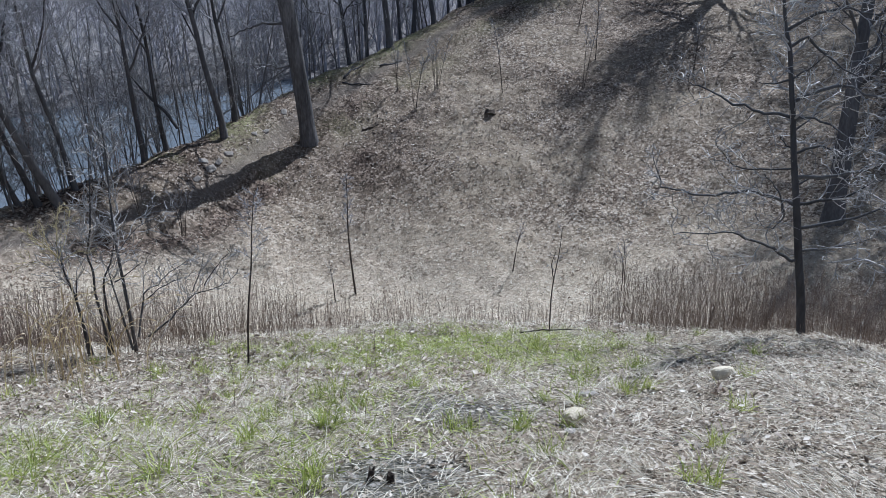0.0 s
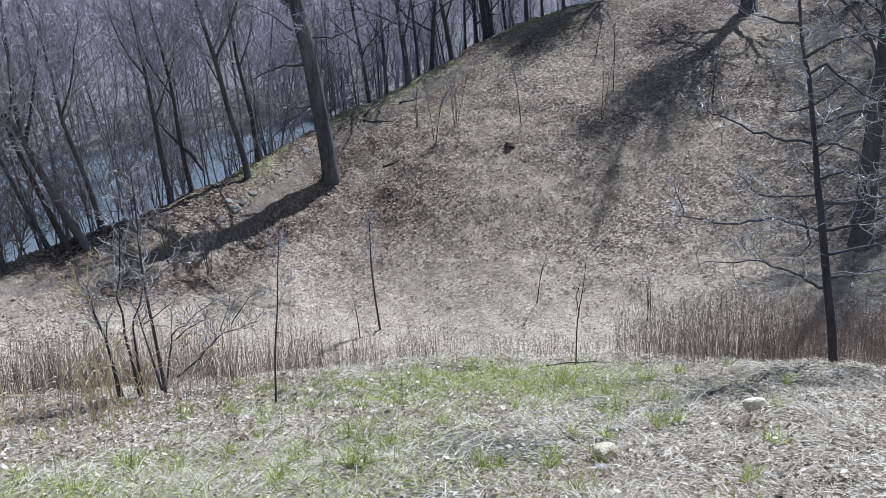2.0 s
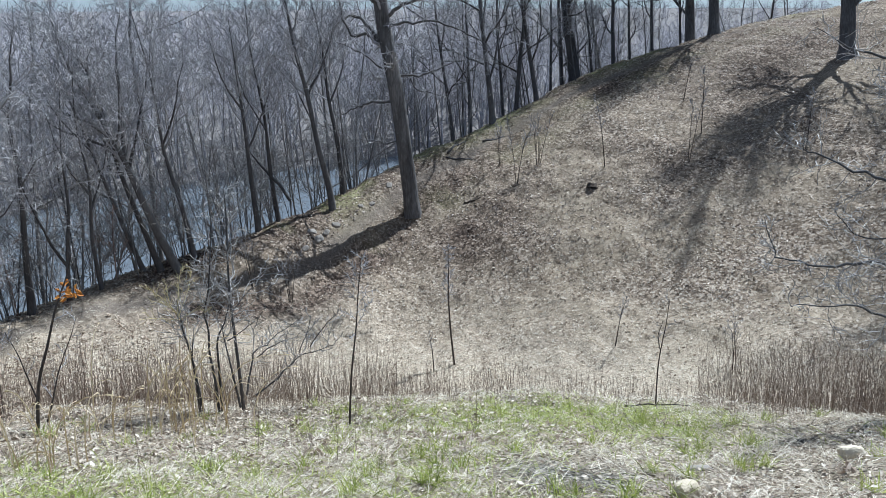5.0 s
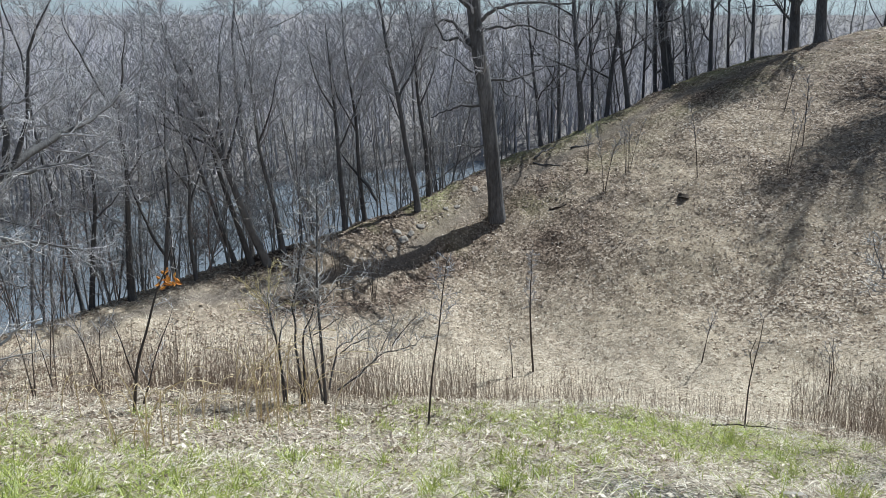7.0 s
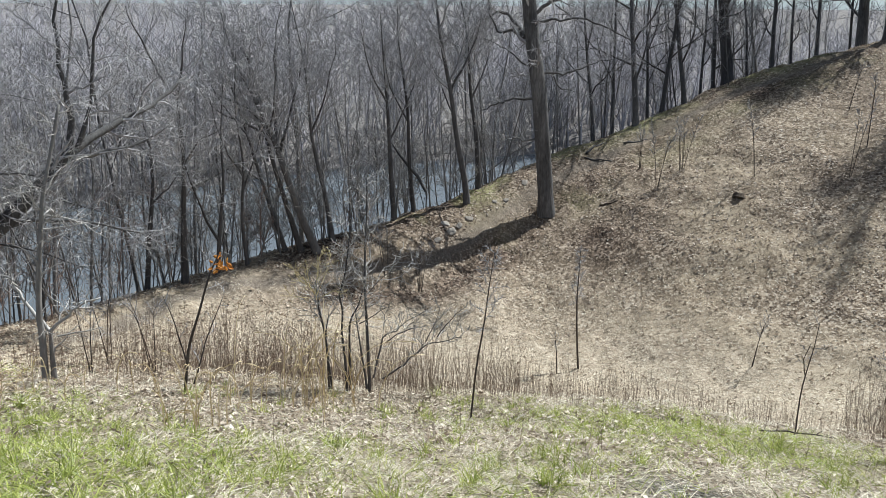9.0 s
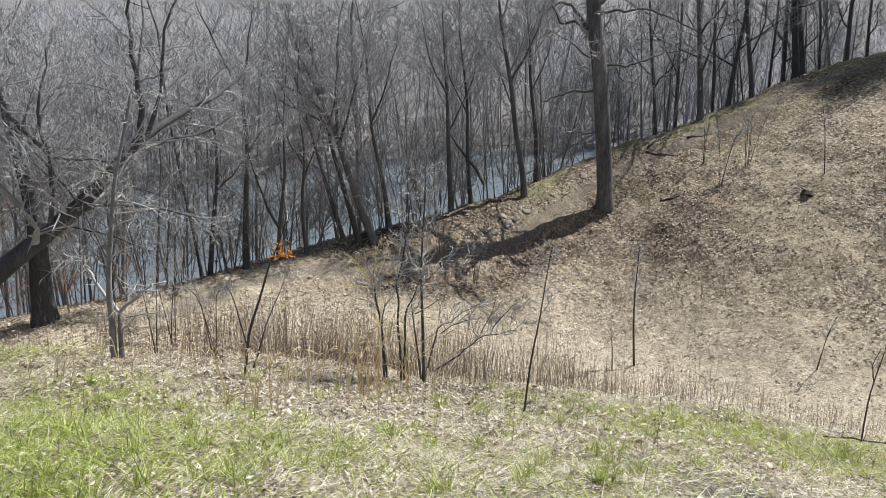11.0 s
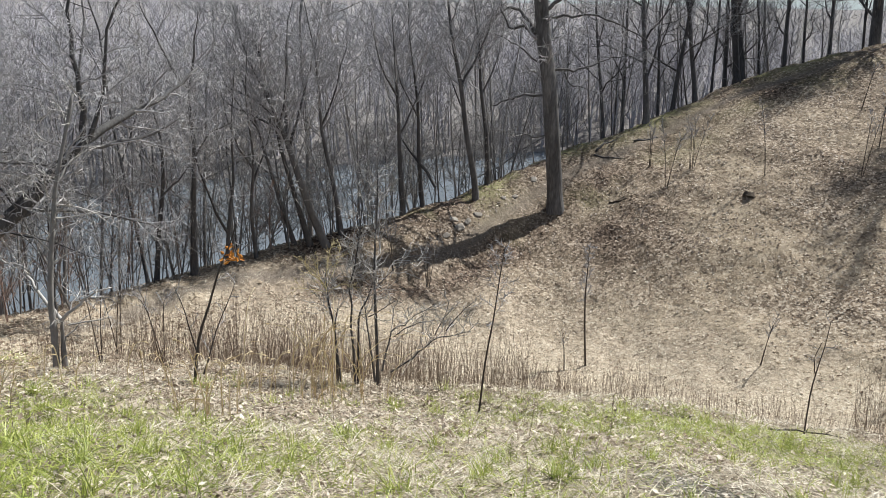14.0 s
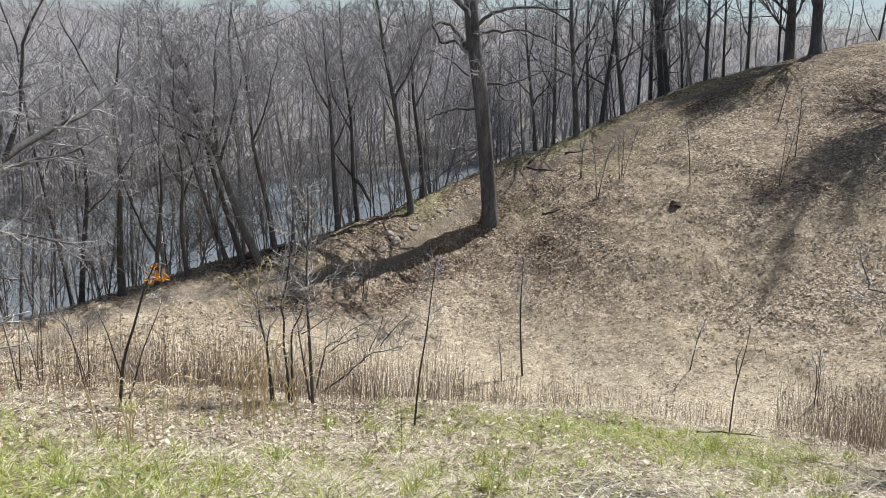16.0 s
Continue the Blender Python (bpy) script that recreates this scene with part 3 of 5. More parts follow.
# matted straw of the near slope, lying in swathes
p = sector(235000, -56, 56, 1.6, 11.5, 0.85)
p = keep(p, RNG.random(len(p[0])) < (1 - 0.6 * charred(p[0], p[1])) * (0.2 + 1.1 * wave(p[0], p[1], 2.1) * wave(p[1], p[0], 5.3) * 1.5))
raw("matted_straw", *blades(*p, 0.085, 0.0042, 0.2, 0.7, 2, 1.1), STRAW, "stuff", "bleached straw matted flat on the near slope", "dry grass")
p = sector(40000, -56, 56, 1.6, 11.5, 0.8)
p = keep(p, RNG.random(len(p[0])) < (1 - 0.6 * charred(p[0], p[1])) * (0.1 + 0.9 * wave(p[0] + 40, p[1], 3.1)))
raw("matted_straw", *blades(*p, 0.17, 0.0034, 0.3, 0.6, 2, 0.8), STRAW, "stuff", "long bent straws among the matted grass", "dry grass")
# new grass, in tufts and as a thin lawn
p = sector(420000, -62, 62, 1.8, 14, 0.85)
p = keep(p, RNG.random(len(p[0])) < greenness(p[0], p[1]) * 0.68 * (1 - charred(p[0], p[1])))
raw("spring_grass", *blades(*p, 0.11, 0.006, 0.75, 0.4, 2), GRASS, "stuff", "fresh green grass in patches on the near slope", "grass")
tx, ty, tz = sector(560, -60, 42, 2.2, 9.5, 0.9)
ok = RNG.random(560) < (0.2 + greenness(tx, ty)) * (1 - charred(tx, ty))
tx, ty = np.repeat(tx[ok], 36), np.repeat(ty[ok], 36)
tx, ty = tx + RNG.normal(0, 0.035, len(tx)), ty + RNG.normal(0, 0.035, len(ty))
raw("grass_tufts", *blades(tx, ty, height(tx, ty), 0.16, 0.0055, 0.9, 0.25), GRASS, "stuff", "bright green grass tufts among straw", "grass")


# ---------------------------------------------------------------- dead weeds
def stalks(n, a0, a1, r0, r1, tall, seed, gap=0.0):
    """Upright dead stems with small seed heads, thinning out towards the edges of their bed."""
    rng = random.Random(seed)
    v, f = [], []
    ca, cr = [], []
    while len(ca) < n:
        a, r = rng.gauss(0, 0.62), rng.gauss(0, 0.5)
        if abs(a) < 1 and abs(r) < 1:
            a, r = (a0 + a1) / 2 + a * (a1 - a0) / 2, (r0 + r1) / 2 + r * (r1 - r0) / 2
            if rng.random() >= gap * (0.5 + 0.5 * math.sin(a * 1.1 + r)):
                ca.append(radians(a)), cr.append(r)
    xs, ys = np.array(cr) * np.sin(ca), np.array(cr) * np.cos(ca)
    for x, y, z in zip(xs, ys, height(xs, ys)):
        h = tall * rng.uniform(0.3, 1.3)
        q = bent(rng, (x, y, z - 0.03), (rng.gauss(0, 0.1), rng.gauss(0.15, 0.1), 1), h, 3, 0.06, 0.0)
        w = rng.uniform(0.001, 0.0022)
        tube(q, [w, w * 0.9, w * 0.75, w * 0.5], 3, v, f)
        for _ in range(rng.randint(1, 4)):
            s, d = along(q, rng.uniform(0.65, 1.0))
            e = bent(rng, s, (rng.gauss(0, 0.5), rng.gauss(0, 0.5), 0.8), h * rng.uniform(0.06, 0.16), 2, 0.1, 0)
            spike(e[0], e[2], w * rng.uniform(0.8, 1.5), v, f)
    return v, f


def weed_bed(label, *args, mat=STALK):
    ob = part("dead_weeds", *stalks(*args), mat, None, "", False)
    return tagged(ob, label, "dead weeds", "", "stuff")


weed_bed("dense brown dead goldenrod stalks below the near slope", 3600, 28, 66, 9.0, 13.5, 0.95, 1)
weed_bed("tall brown dead stalks beside the young tree", 700, 28, 44, 9.4, 12.5, 0.95, 6)
weed_bed("thin dead weed stalks along the lip of the slope", 1300, -18, 14, 8.6, 14, 0.62, 2, 0.6)
weed_bed("dead weed stalks round the bare shrubs", 2500, -36, 3, 8.4, 15.2, 0.95, 3, 0.8)
weed_bed("scattered short dead weeds at the grass edge", 900, 0, 34, 9.2, 13.5, 0.42, 4, 0.4)
weed_bed("reddish-brown dead stems on the meadow by the shrubs", 1100, -42, -6, 10.0, 16.5, 0.75, 7, 0.5, mat=RED_TWIG)
weed_bed("sparse dead stems on the near slope", 160, -50, 45, 4.0, 9.5, 0.5, 5)

# ---------------------------------------------------------------- trees on the far slope and crest
def smooth_path(points, step):
    """A curve through the points, cut finer."""
    out = []
    for i in range(len(points) - 1):
        a, b, c, d = points[max(i - 1, 0)], points[i], points[i + 1], points[min(i + 2, len(points) - 1)]
        for k in range(step):
            t = k / step
            out.append(0.5 * ((2 * b) + (c - a) * t + (2 * a - 5 * b + 4 * c - d) * t * t + (3 * b - a - 3 * c + d) * t ** 3))
    return out + [points[-1]]


def shaped_tree(name, seed, bearing, distance, trunk, limbs, bark, twig, label, group="", category="tree", stem="limb", end=0.35, last=4, reach=0.3, dense=5.0, spread=50,
                lift=0.03, wobble=0.2, fine=0.004, sides=8, depth=0.5, flare=1.0, share=0.35, limb_bark=None, crooked=False, trunk_end=None):
    """A bare tree or shrub whose stems are given as (radius, [(across, up), ...]) in the plane that faces the lookout; they wander in depth."""
    w = Wood(seed, fine)
    w.crooked = crooked
    away = Vector((math.sin(radians(bearing)), math.cos(radians(bearing)), 0))
    across = Vector((away.y, -away.x, 0))
    root = new(name)
    root.matrix_basis = Matrix.Translation(spot(bearing, distance))
    for i, (r, points) in enumerate(trunk + limbs):
        is_trunk = i < len(trunk)
        drift = 0.0
        bend = w.rng.choice((-1, 1)) * w.rng.uniform(0.2, 1.0) * depth
        path = []
        for k, (u, h) in enumerate(points):
            if k and not is_trunk:
                drift += math.hypot(u - points[k - 1][0], h - points[k - 1][1]) * bend
            path.append(across * u + away * drift + Vector((0, 0, h - (0.15 if k == 0 and is_trunk else 0))))
        path = smooth_path(path, 3)
        n = len(path) - 1
        for j in range(1, n + 1):
            if not is_trunk:
                path[j] = path[j] + Vector((w.rng.gauss(0, 1), w.rng.gauss(0, 1), w.rng.gauss(0, 1))) * min(r * 0.5, 0.018)
        tip = trunk_end if is_trunk and trunk_end else end
        radii = [max(r * (1 + (tip - 1) * (j / n)), fine) * (1 + (flare - 1) * max(0, 1 - j / 2.0) if is_trunk else 1) for j in range(n + 1)]
        v, f = [], []
        tube(path, radii, sides if is_trunk else max(5, sides - 2), v, f)
        part("trunk" if is_trunk and stem == "limb" else stem, v, f, bark if is_trunk or not limb_bark else limb_bark, root)
        length = sum((path[j + 1] - path[j]).length for j in range(n))
        count = max(2, int(length * dense * (share if is_trunk and limbs else 1)))
        w.fork(path, r, 2, last, min(reach * (1.0 if is_trunk else 0.8), length * 0.7), count, spread, lift, wobble, None, 0.45 if is_trunk else 0.2, 0.5)
    tagged(part("fine_crown", *w.twigs, twig, root, smooth=False), kind="stuff")
    return tagged(root, label, category, group)


OAK_TRUNK = [
    (0.275, [(0.02, 0.01), (-0.08, 0.96), (-0.18, 1.85), (-0.4, 3.75), (-0.61, 5.04), (-0.79, 6.1), (-0.9, 6.97), (-0.95, 7.6)]),
]
OAK_LIMBS = [
    (0.12, [(-0.99, 5.82), (-1.3, 6.17), (-1.58, 6.45), (-1.95, 6.52), (-2.24, 6.34), (-2.77, 6.27)]),
    (0.09, [(-0.99, 5.75), (-1.43, 5.98), (-1.76, 5.89), (-2.02, 6.28), (-2.2, 6.88), (-2.34, 7.57)]),
    (0.05, [(-0.87, 4.89), (-1.58, 5.35), (-2.04, 5.57), (-2.41, 5.69)]),
    (0.11, [(-0.67, 6.52), (-0.32, 6.8), (0.22, 6.97), (0.93, 7.08), (1.64, 7.04), (2.17, 7.11)]),
    (0.08, [(-0.67, 6.17), (-0.31, 6.31), (0.15, 6.33), (0.69, 6.4), (1.32, 6.2), (1.78, 6.02), (2.43, 5.68)]),
    (0.05, [(-0.55, 5.54), (-0.36, 5.63), (-0.17, 5.7)]),
    (0.08, [(-0.42, 4.55), (-0.18, 4.68), (0.28, 4.62), (0.74, 4.74), (1.1, 4.87), (1.55, 5.05)]),
    (0.04, [(0.01, 4.57), (0.2, 4.22), (0.67, 4.1), (1.14, 3.95)]),
    (0.08, [(-0.54, 3.81), (-1.1, 3.8), (-1.57, 3.65), (-1.85, 3.55), (-2.33, 3.26)]),
    (0.05, [(-0.27, 2.58), (-0.8, 2.46), (-1.09, 2.57), (-1.47, 2.51), (-1.66, 2.7)]),
    (0.16, [(-0.89, 6.8), (-1.37, 7.23), (-1.76, 7.74), (-2.21, 8.49)]),
    (0.24, [(-0.93, 7.4), (-0.6, 8.5), (0.1, 9.6), (0.4, 10.6)]),
    (0.3, [(-0.94, 7.5), (-1.2, 8.6), (-1.3, 9.8), (-1.6, 10.8)]),
]
shaped_tree("oak_tree", 11, 4.3, 24.9, OAK_TRUNK, [(q * 0.6, points) for q, points in OAK_LIMBS], BARK_OAK, TWIG, "big bare oak with grey furrowed trunk beside the trail",
            reach=1.4, dense=3.3, fine=0.0062, sides=14, flare=1.22, end=0.3, trunk_end=0.78, wobble=0.25, share=0.4)
for a, r, s, size, tall in ((26.1, 39.4, 21, 0.25, 9.5), (34.6, 35.0, 22, 0.31, 10.5), (24.6, 41.0, 23, 0.26, 9.5)):
    t = bare_tree("ridge_tree", s, tall, size, (0.3, 0.2), 0.24, 24, 3, 0.42, 34, 0.03, 0.08, BARK_OAK, TWIG, 0.02, 12, fine=0.009, thick=0.34)
    t.matrix_basis = planted(a, r)
    tagged(t, "tall bare oak with dark trunk on the hill", "tree", "hill trees")
CREST = ((10.6, 30.9, 0.17, -0.2), (16.7, 35.8, 0.3, -0.4), (15.8, 36.6, 0.15, 0.1), (19.4, 37.6, 0.14, 0.1), (13.9, 33.2, 0.14, -0.5), (12.3, 33.0, 0.13, 0.7), (22.0, 38.4, 0.12, 0.2), (11.4, 33.5, 0.1, 0.1),
         (14.9, 35.6, 0.09, 0.3), (18.0, 38.0, 0.09, -0.2), (20.6, 39.3, 0.1, 0.1), (24.0, 41.5, 0.09, 0.2), (7.6, 30.6, 0.1, -0.2), (8.9, 32.5, 0.12, 0.2))
for k, (a, r, size, lean) in enumerate(CREST):
    t = bare_tree("crest_tree", 110 + k, 9.5, size * (0.72 if size < 0.2 else 0.9), (lean * 2, 0.2), 0.22, 11, 4, 0.34, 45, 0.07, 0.19, BARK_DARK, TWIG, 0.06, 8, fine=0.0048)
    t.matrix_basis = planted(a, r)
    tagged(t, "dark bare tree standing on the crest by the trail", "tree", "crest trees")
for a, r, s in ((52, 28, 25), (48.5, 35, 26), (44.5, 45, 27), (55, 40, 28), (51, 46, 29), (57, 31, 20), (47.5, 41, 19), (49, 31.5, 17)):
    t = bare_tree("ridge_tree", s, 14, 0.34, (-0.6, 0.2), 0.22, 18, 3, 0.42, 40, 0.05, 0.1, BARK_OAK, TWIG, 0.03, 10, fine=0.009, thick=0.3)
    t.matrix_basis = planted(a, r)
    tagged(t, "tall bare oak with dark trunk on the hill", "tree", "hill trees")
t = bare_tree("hill_tree", 24, 9.5, 0.24, (1.3, 0.3), 0.36, 12, 3, 0.34, 48, 0.05, 0.16, BARK_DARK, TWIG, 0.03, 10, fine=0.006, thick=0.34)
t.matrix_basis = planted(44.2, 20.3)
tagged(t, "dark leaning bare tree at the foot of the hill", "tree", "hill trees")

EDGE_TREES = [
    (-2.0, 24.55, 31, [
        (0.19, [(0.01, -0.01), (-0.08, 0.74), (-0.38, 2.28), (-0.6, 3.76), (-0.93, 5.36), (-1.12, 6.72), (-1.46, 8.2)]),
        (0.07, [(-0.6, 3.76), (-0.03, 4.83), (0.34, 5.87), (0.43, 7.06)]),
        (0.05, [(-0.48, 2.93), (-1.05, 4.12), (-1.56, 5.01)]),
    ]),
    (-13.9, 21.1, 32, [
        (0.21, [(0.01, -0.0), (-0.37, 0.89), (-0.68, 1.91), (-0.91, 2.73), (-1.14, 3.5), (-1.61, 4.69), (-2.01, 5.65), (-2.23, 6.79)]),
        (0.1, [(-1.03, 3.14), (-0.98, 4.45), (-0.93, 5.78), (-0.66, 7.2)]),
        (0.08, [(-1.26, 3.85), (-2.01, 4.33), (-2.82, 4.73), (-3.58, 5.26)]),
        (0.07, [(-1.14, 3.5), (-2.33, 4.01), (-2.92, 4.44)]),
        (0.09, [(-1.38, 4.08), (-1.67, 5.5), (-2.2, 6.51), (-2.47, 7.06)]),
        (0.07, [(-0.97, 2.9), (-0.57, 4.13), (-0.15, 5.62), (0.11, 7.06)]),
    ]),
    (-24.3, 19.9, 33, [
        (0.15, [(-0.01, 0.0), (0.12, 1.57), (0.28, 3.19), (0.31, 4.19), (0.28, 5.02)]),
        (0.07, [(0.28, 4.95), (-0.05, 5.57), (-0.37, 6.37), (-0.62, 7.13)]),
        (0.07, [(0.3, 4.88), (0.48, 5.82), (0.65, 6.86)]),
        (0.05, [(0.28, 3.19), (0.7, 3.88), (1.41, 4.25)]),
        (0.05, [(0.3, 3.62), (-0.02, 4.35), (-0.35, 4.72)]),
    ]),
    (-27.1, 19.7, 34, [
        (0.11, [(-0.01, -0.0), (0.23, 1.47), (0.43, 2.61), (0.49, 3.73), (0.4, 4.42), (0.49, 5.47)]),
        (0.05, [(0.37, 2.33), (0.8, 2.71), (1.11, 3.11)]),
        (0.04, [(0.49, 3.45), (0.17, 4.03), (-0.03, 4.32)]),
    ]),
    (-7.8, 23.4, 35, [
        (0.14, [(0.01, -0.0), (-0.09, 1.53), (-0.15, 3.31), (-0.25, 5.01), (-0.34, 6.48)]),
        (0.06, [(-0.13, 2.61), (0.47, 3.82), (0.86, 5.17)]),
        (0.06, [(-0.18, 3.83), (-0.67, 4.85), (-0.93, 6.16)]),
        (0.1, [(1.05, 0.94), (0.57, 1.6), (0.06, 2.21), (-0.11, 2.43)]),
    ]),
    (-15.2, 21.2, 37, [(0.15, [(0, 0), (-0.35, 1.3), (-0.7, 2.8), (-1.0, 4.6), (-1.3, 6.5)]), (0.06, [(-0.8, 3.4), (-0.5, 4.6), (-0.4, 6.0)])]),
    (-16.4, 21.4, 38, [(0.12, [(0, 0), (-0.4, 1.4), (-0.75, 2.9), (-1.2, 4.8), (-1.5, 6.2)]), (0.05, [(-0.9, 3.5), (-1.5, 4.4), (-1.9, 5.6)])]),
    (-12.7, 22.0, 39, [(0.13, [(0, 0), (-0.2, 1.5), (-0.5, 3.2), (-0.6, 5.2), (-0.9, 7.0)]), (0.06, [(-0.5, 3.4), (0.0, 4.6), (0.3, 6.0)])]),
    (-6.2, 23.8, 40, [(0.12, [(0, 0), (-0.15, 1.6), (-0.2, 3.4), (-0.45, 5.4), (-0.5, 7.0)]), (0.05, [(-0.2, 3.0), (-0.7, 4.1), (-0.9, 5.4)])]),
    (-1.1, 25.6, 41, [(0.15, [(0, 0), (-0.1, 1.7), (-0.35, 3.4), (-0.5, 5.2), (-0.9, 7.2)]), (0.06, [(-0.3, 3.2), (0.2, 4.4), (0.4, 6.0)])]),
    (-19.5, 20.6, 42, [(0.09, [(0, 0), (-0.05, 1.4), (0.1, 2.9), (0.0, 4.4), (0.15, 6.0)]), (0.05, [(0.05, 2.2), (0.5, 3.2), (0.7, 4.4)]), (0.05, [(0.05, 2.6), (-0.4, 3.6), (-0.6, 4.8)])]),
    (-21.8, 20.3, 43, [(0.1, [(0, 0), (0.15, 1.2), (0.35, 2.4), (0.4, 3.8), (0.6, 5.4)]), (0.06, [(0.1, 0.9), (-0.3, 2.0), (-0.55, 3.4), (-0.6, 4.8)])]),
]
for a, r, s, stems in EDGE_TREES:
    stems = [(q * 0.66, points) for q, points in stems]
    shaped_tree("bank_tree", s, a, r, stems[:1], stems[1:], BARK_DARK, TWIG, "dark leafless tree leaning over the river bank", "river bank trees",
                reach=2.4, dense=2.7, fine=0.007, sides=8, lift=0.06, spread=42, flare=1.2, wobble=0.16, share=0.7, end=0.12)
BL_STEMS = [
    (0.24, [(0.04, 0.05), (0.09, 0.88), (0.15, 1.56), (0.18, 2.23), (0.13, 3.1), (0.03, 4.14), (0.02, 5.11)]),
    (0.07, [(-0.04, 4.19), (0.56, 3.48), (1.2, 3.31), (1.47, 3.15)]),
    (0.06, [(-0.12, 3.75), (0.5, 3.06), (0.8, 2.53)]),
    (0.05, [(0.81, 1.91), (1.48, 1.69), (2.19, 1.33)]),
    (0.06, [(0.16, 2.99), (0.65, 4.09), (1.19, 4.57), (2.02, 4.32)]),
    (0.05, [(0.11, 3.52), (0.65, 4.7), (1.16, 5.66)]),
]
shaped_tree("spreading_tree", 36, -39.1, 15.6, BL_STEMS[:1], [(q * 0.45, points) for q, points in BL_STEMS[1:]], BARK_DARK, TWIG, "wide bare tree with crooked low limbs at the meadow edge",
            reach=1.8, dense=4.2, fine=0.0045, sides=10, lift=0.06, flare=1.3, wobble=0.25, share=0.3, end=0.2)

LEANING = [
    (0.23, [(-0.1, -0.1), (0.38, 0.61), (1.19, 1.24), (2.34, 1.99), (3.13, 2.67), (3.79, 3.28)]),
]
LEANING_LIMBS = [
    (0.085, [(3.75, 3.25), (4.52, 3.58), (5.2, 3.8), (5.78, 4.03), (6.48, 4.44)]),
    (0.07, [(3.8, 3.28), (3.86, 4.2), (3.8, 5.2), (3.95, 6.4)]),
    (0.05, [(3.9, 3.3), (4.2, 4.2), (4.35, 5.3), (4.75, 6.2)]),
    (0.05, [(3.6, 3.1), (4.4, 3.2), (5.1, 3.3), (5.6, 3.6)]),
    (0.09, [(0.2, 0.4), (0.5, 2.2), (0.9, 3.9), (1.1, 5.2), (0.9, 6.8)]),
    (0.06, [(1.05, 4.6), (1.38, 4.42), (1.63, 3.89), (2.16, 3.23), (2.98, 3.01)]),
    (0.05, [(1.0, 4.4), (1.35, 4.2), (1.7, 3.6), (2.19, 2.76), (2.47, 2.21)]),
    (0.05, [(2.34, 2.0), (3.2, 2.1), (4.1, 1.8), (4.9, 1.45)]),
    (0.05, [(1.9, 1.7), (2.1, 2.9), (2.0, 4.0), (2.3, 5.1)]),
]
shaped_tree("leaning_tree", 44, -45.0, 15.0, LEANING, LEANING_LIMBS, BARK_DARK, TWIG, "dark bare tree leaning far over with long drooping limbs",
            reach=1.6, dense=4.0, fine=0.0045, sides=12, lift=0.05, flare=1.15, wobble=0.25, share=0.5, end=0.25, trunk_end=0.42, depth=0.3)

# the wood behind the crest
KINDS = [bare_tree("forest_tree", 40 + k, 11 + k % 4, 0.044 + 0.01 * (k % 5), (random.uniform(-2.4, 1.2), random.uniform(-1, 1)), 0.16, 9, 4, 0.42, 46 + 4 * (k % 4), 0.055, 0.18,
                   (BARK_GREY, BARK_GREY, BARK_DARK)[k % 3], TWIG, 0.17, 6, True, fine=0.0065) for k in range(8)]
for t in KINDS:
    tagged(t, "slender bare deciduous tree in the riverside wood", "tree", "riverside wood")
forest = random.Random(5)
fa = np.array([forest.uniform(-44, 4) if k % 2 else forest.uniform(-62, 52) for k in range(1500)])
fr = knots(fa)[0][5] + 2.2 + 18 * np.array([forest.random() ** 1.3 for _ in range(1500)])
fa[:16] = np.linspace(9, 37, 16) + np.array([forest.uniform(-1, 1) for _ in range(16)])          # a thinner screen behind the hilltop
fr[:16] = knots(fa[:16])[0][5] + np.array([forest.uniform(4, 22) for _ in range(16)])
fx, fy = fr * np.sin(np.radians(fa)), fr * np.cos(np.radians(fa))
spots = []
placed = 0
for p in np.stack([fx, fy, height(fx, fy)], -1):
    if p[2] < -15.3 or any((p[0] - q[0]) ** 2 + (p[1] - q[1]) ** 2 < 2.6 for q in spots):
        continue
    spots.append(p)
    m = Matrix.Translation(p) @ LEAN @ pose(0, 0, 0, forest.gauss(0, 5), forest.gauss(-2, 5), forest.uniform(0, 360)) @ Matrix.Scale(forest.uniform(0.4, 1.05), 4)
    if placed < len(KINDS):
        KINDS[placed].matrix_basis = m
    else:
        copy_thing(KINDS[placed % len(KINDS)], m).scale = m.to_scale()
    placed += 1
    if placed >= 68:
        break
# thin undergrowth along the crest
BRUSH = [bare_tree("undergrowth_sapling", 90 + k, 4.0 + 0.5 * k, 0.026, (random.uniform(-0.6, 0.4), random.uniform(-0.4, 0.4)), 0.1, 8, 3, 0.36, 38, 0.08, 0.18,
                   (BARK_GREY, BARK_GREY, BARK_DARK)[k % 3], TWIG, 0.06, 4, True, 1.1, 0.006) for k in range(5)]
ba = np.array([forest.uniform(-45, 40) if k < 50 else forest.uniform(-46, 3) for k in range(170)])
ba[110:] = [forest.uniform(3, 27) if k < 35 else forest.uniform(-32, 0) for k in range(60)]
br = knots(ba)[0][5] + np.array([forest.uniform(-0.2, 9) if k < 70 else forest.uniform(0.2, 5) for k in range(170)])
bx, by = br * np.sin(np.radians(ba)), br * np.cos(np.radians(ba))
for k, p in enumerate(np.stack([bx, by, height(bx, by)], -1)):
    m = Matrix.Translation(p) @ LEAN @ pose(0, 0, 0, forest.gauss(0, 7), forest.gauss(0, 7), forest.uniform(0, 360)) @ Matrix.Scale(forest.uniform(0.35, 1.3), 4)
    if k < 5:
        BRUSH[k].matrix_basis = m
        tagged(BRUSH[k], "thin bare undergrowth sapling on the crest", "sapling", "undergrowth")
    else:
        copy_thing(BRUSH[k % 5], m).scale = m.to_scale()

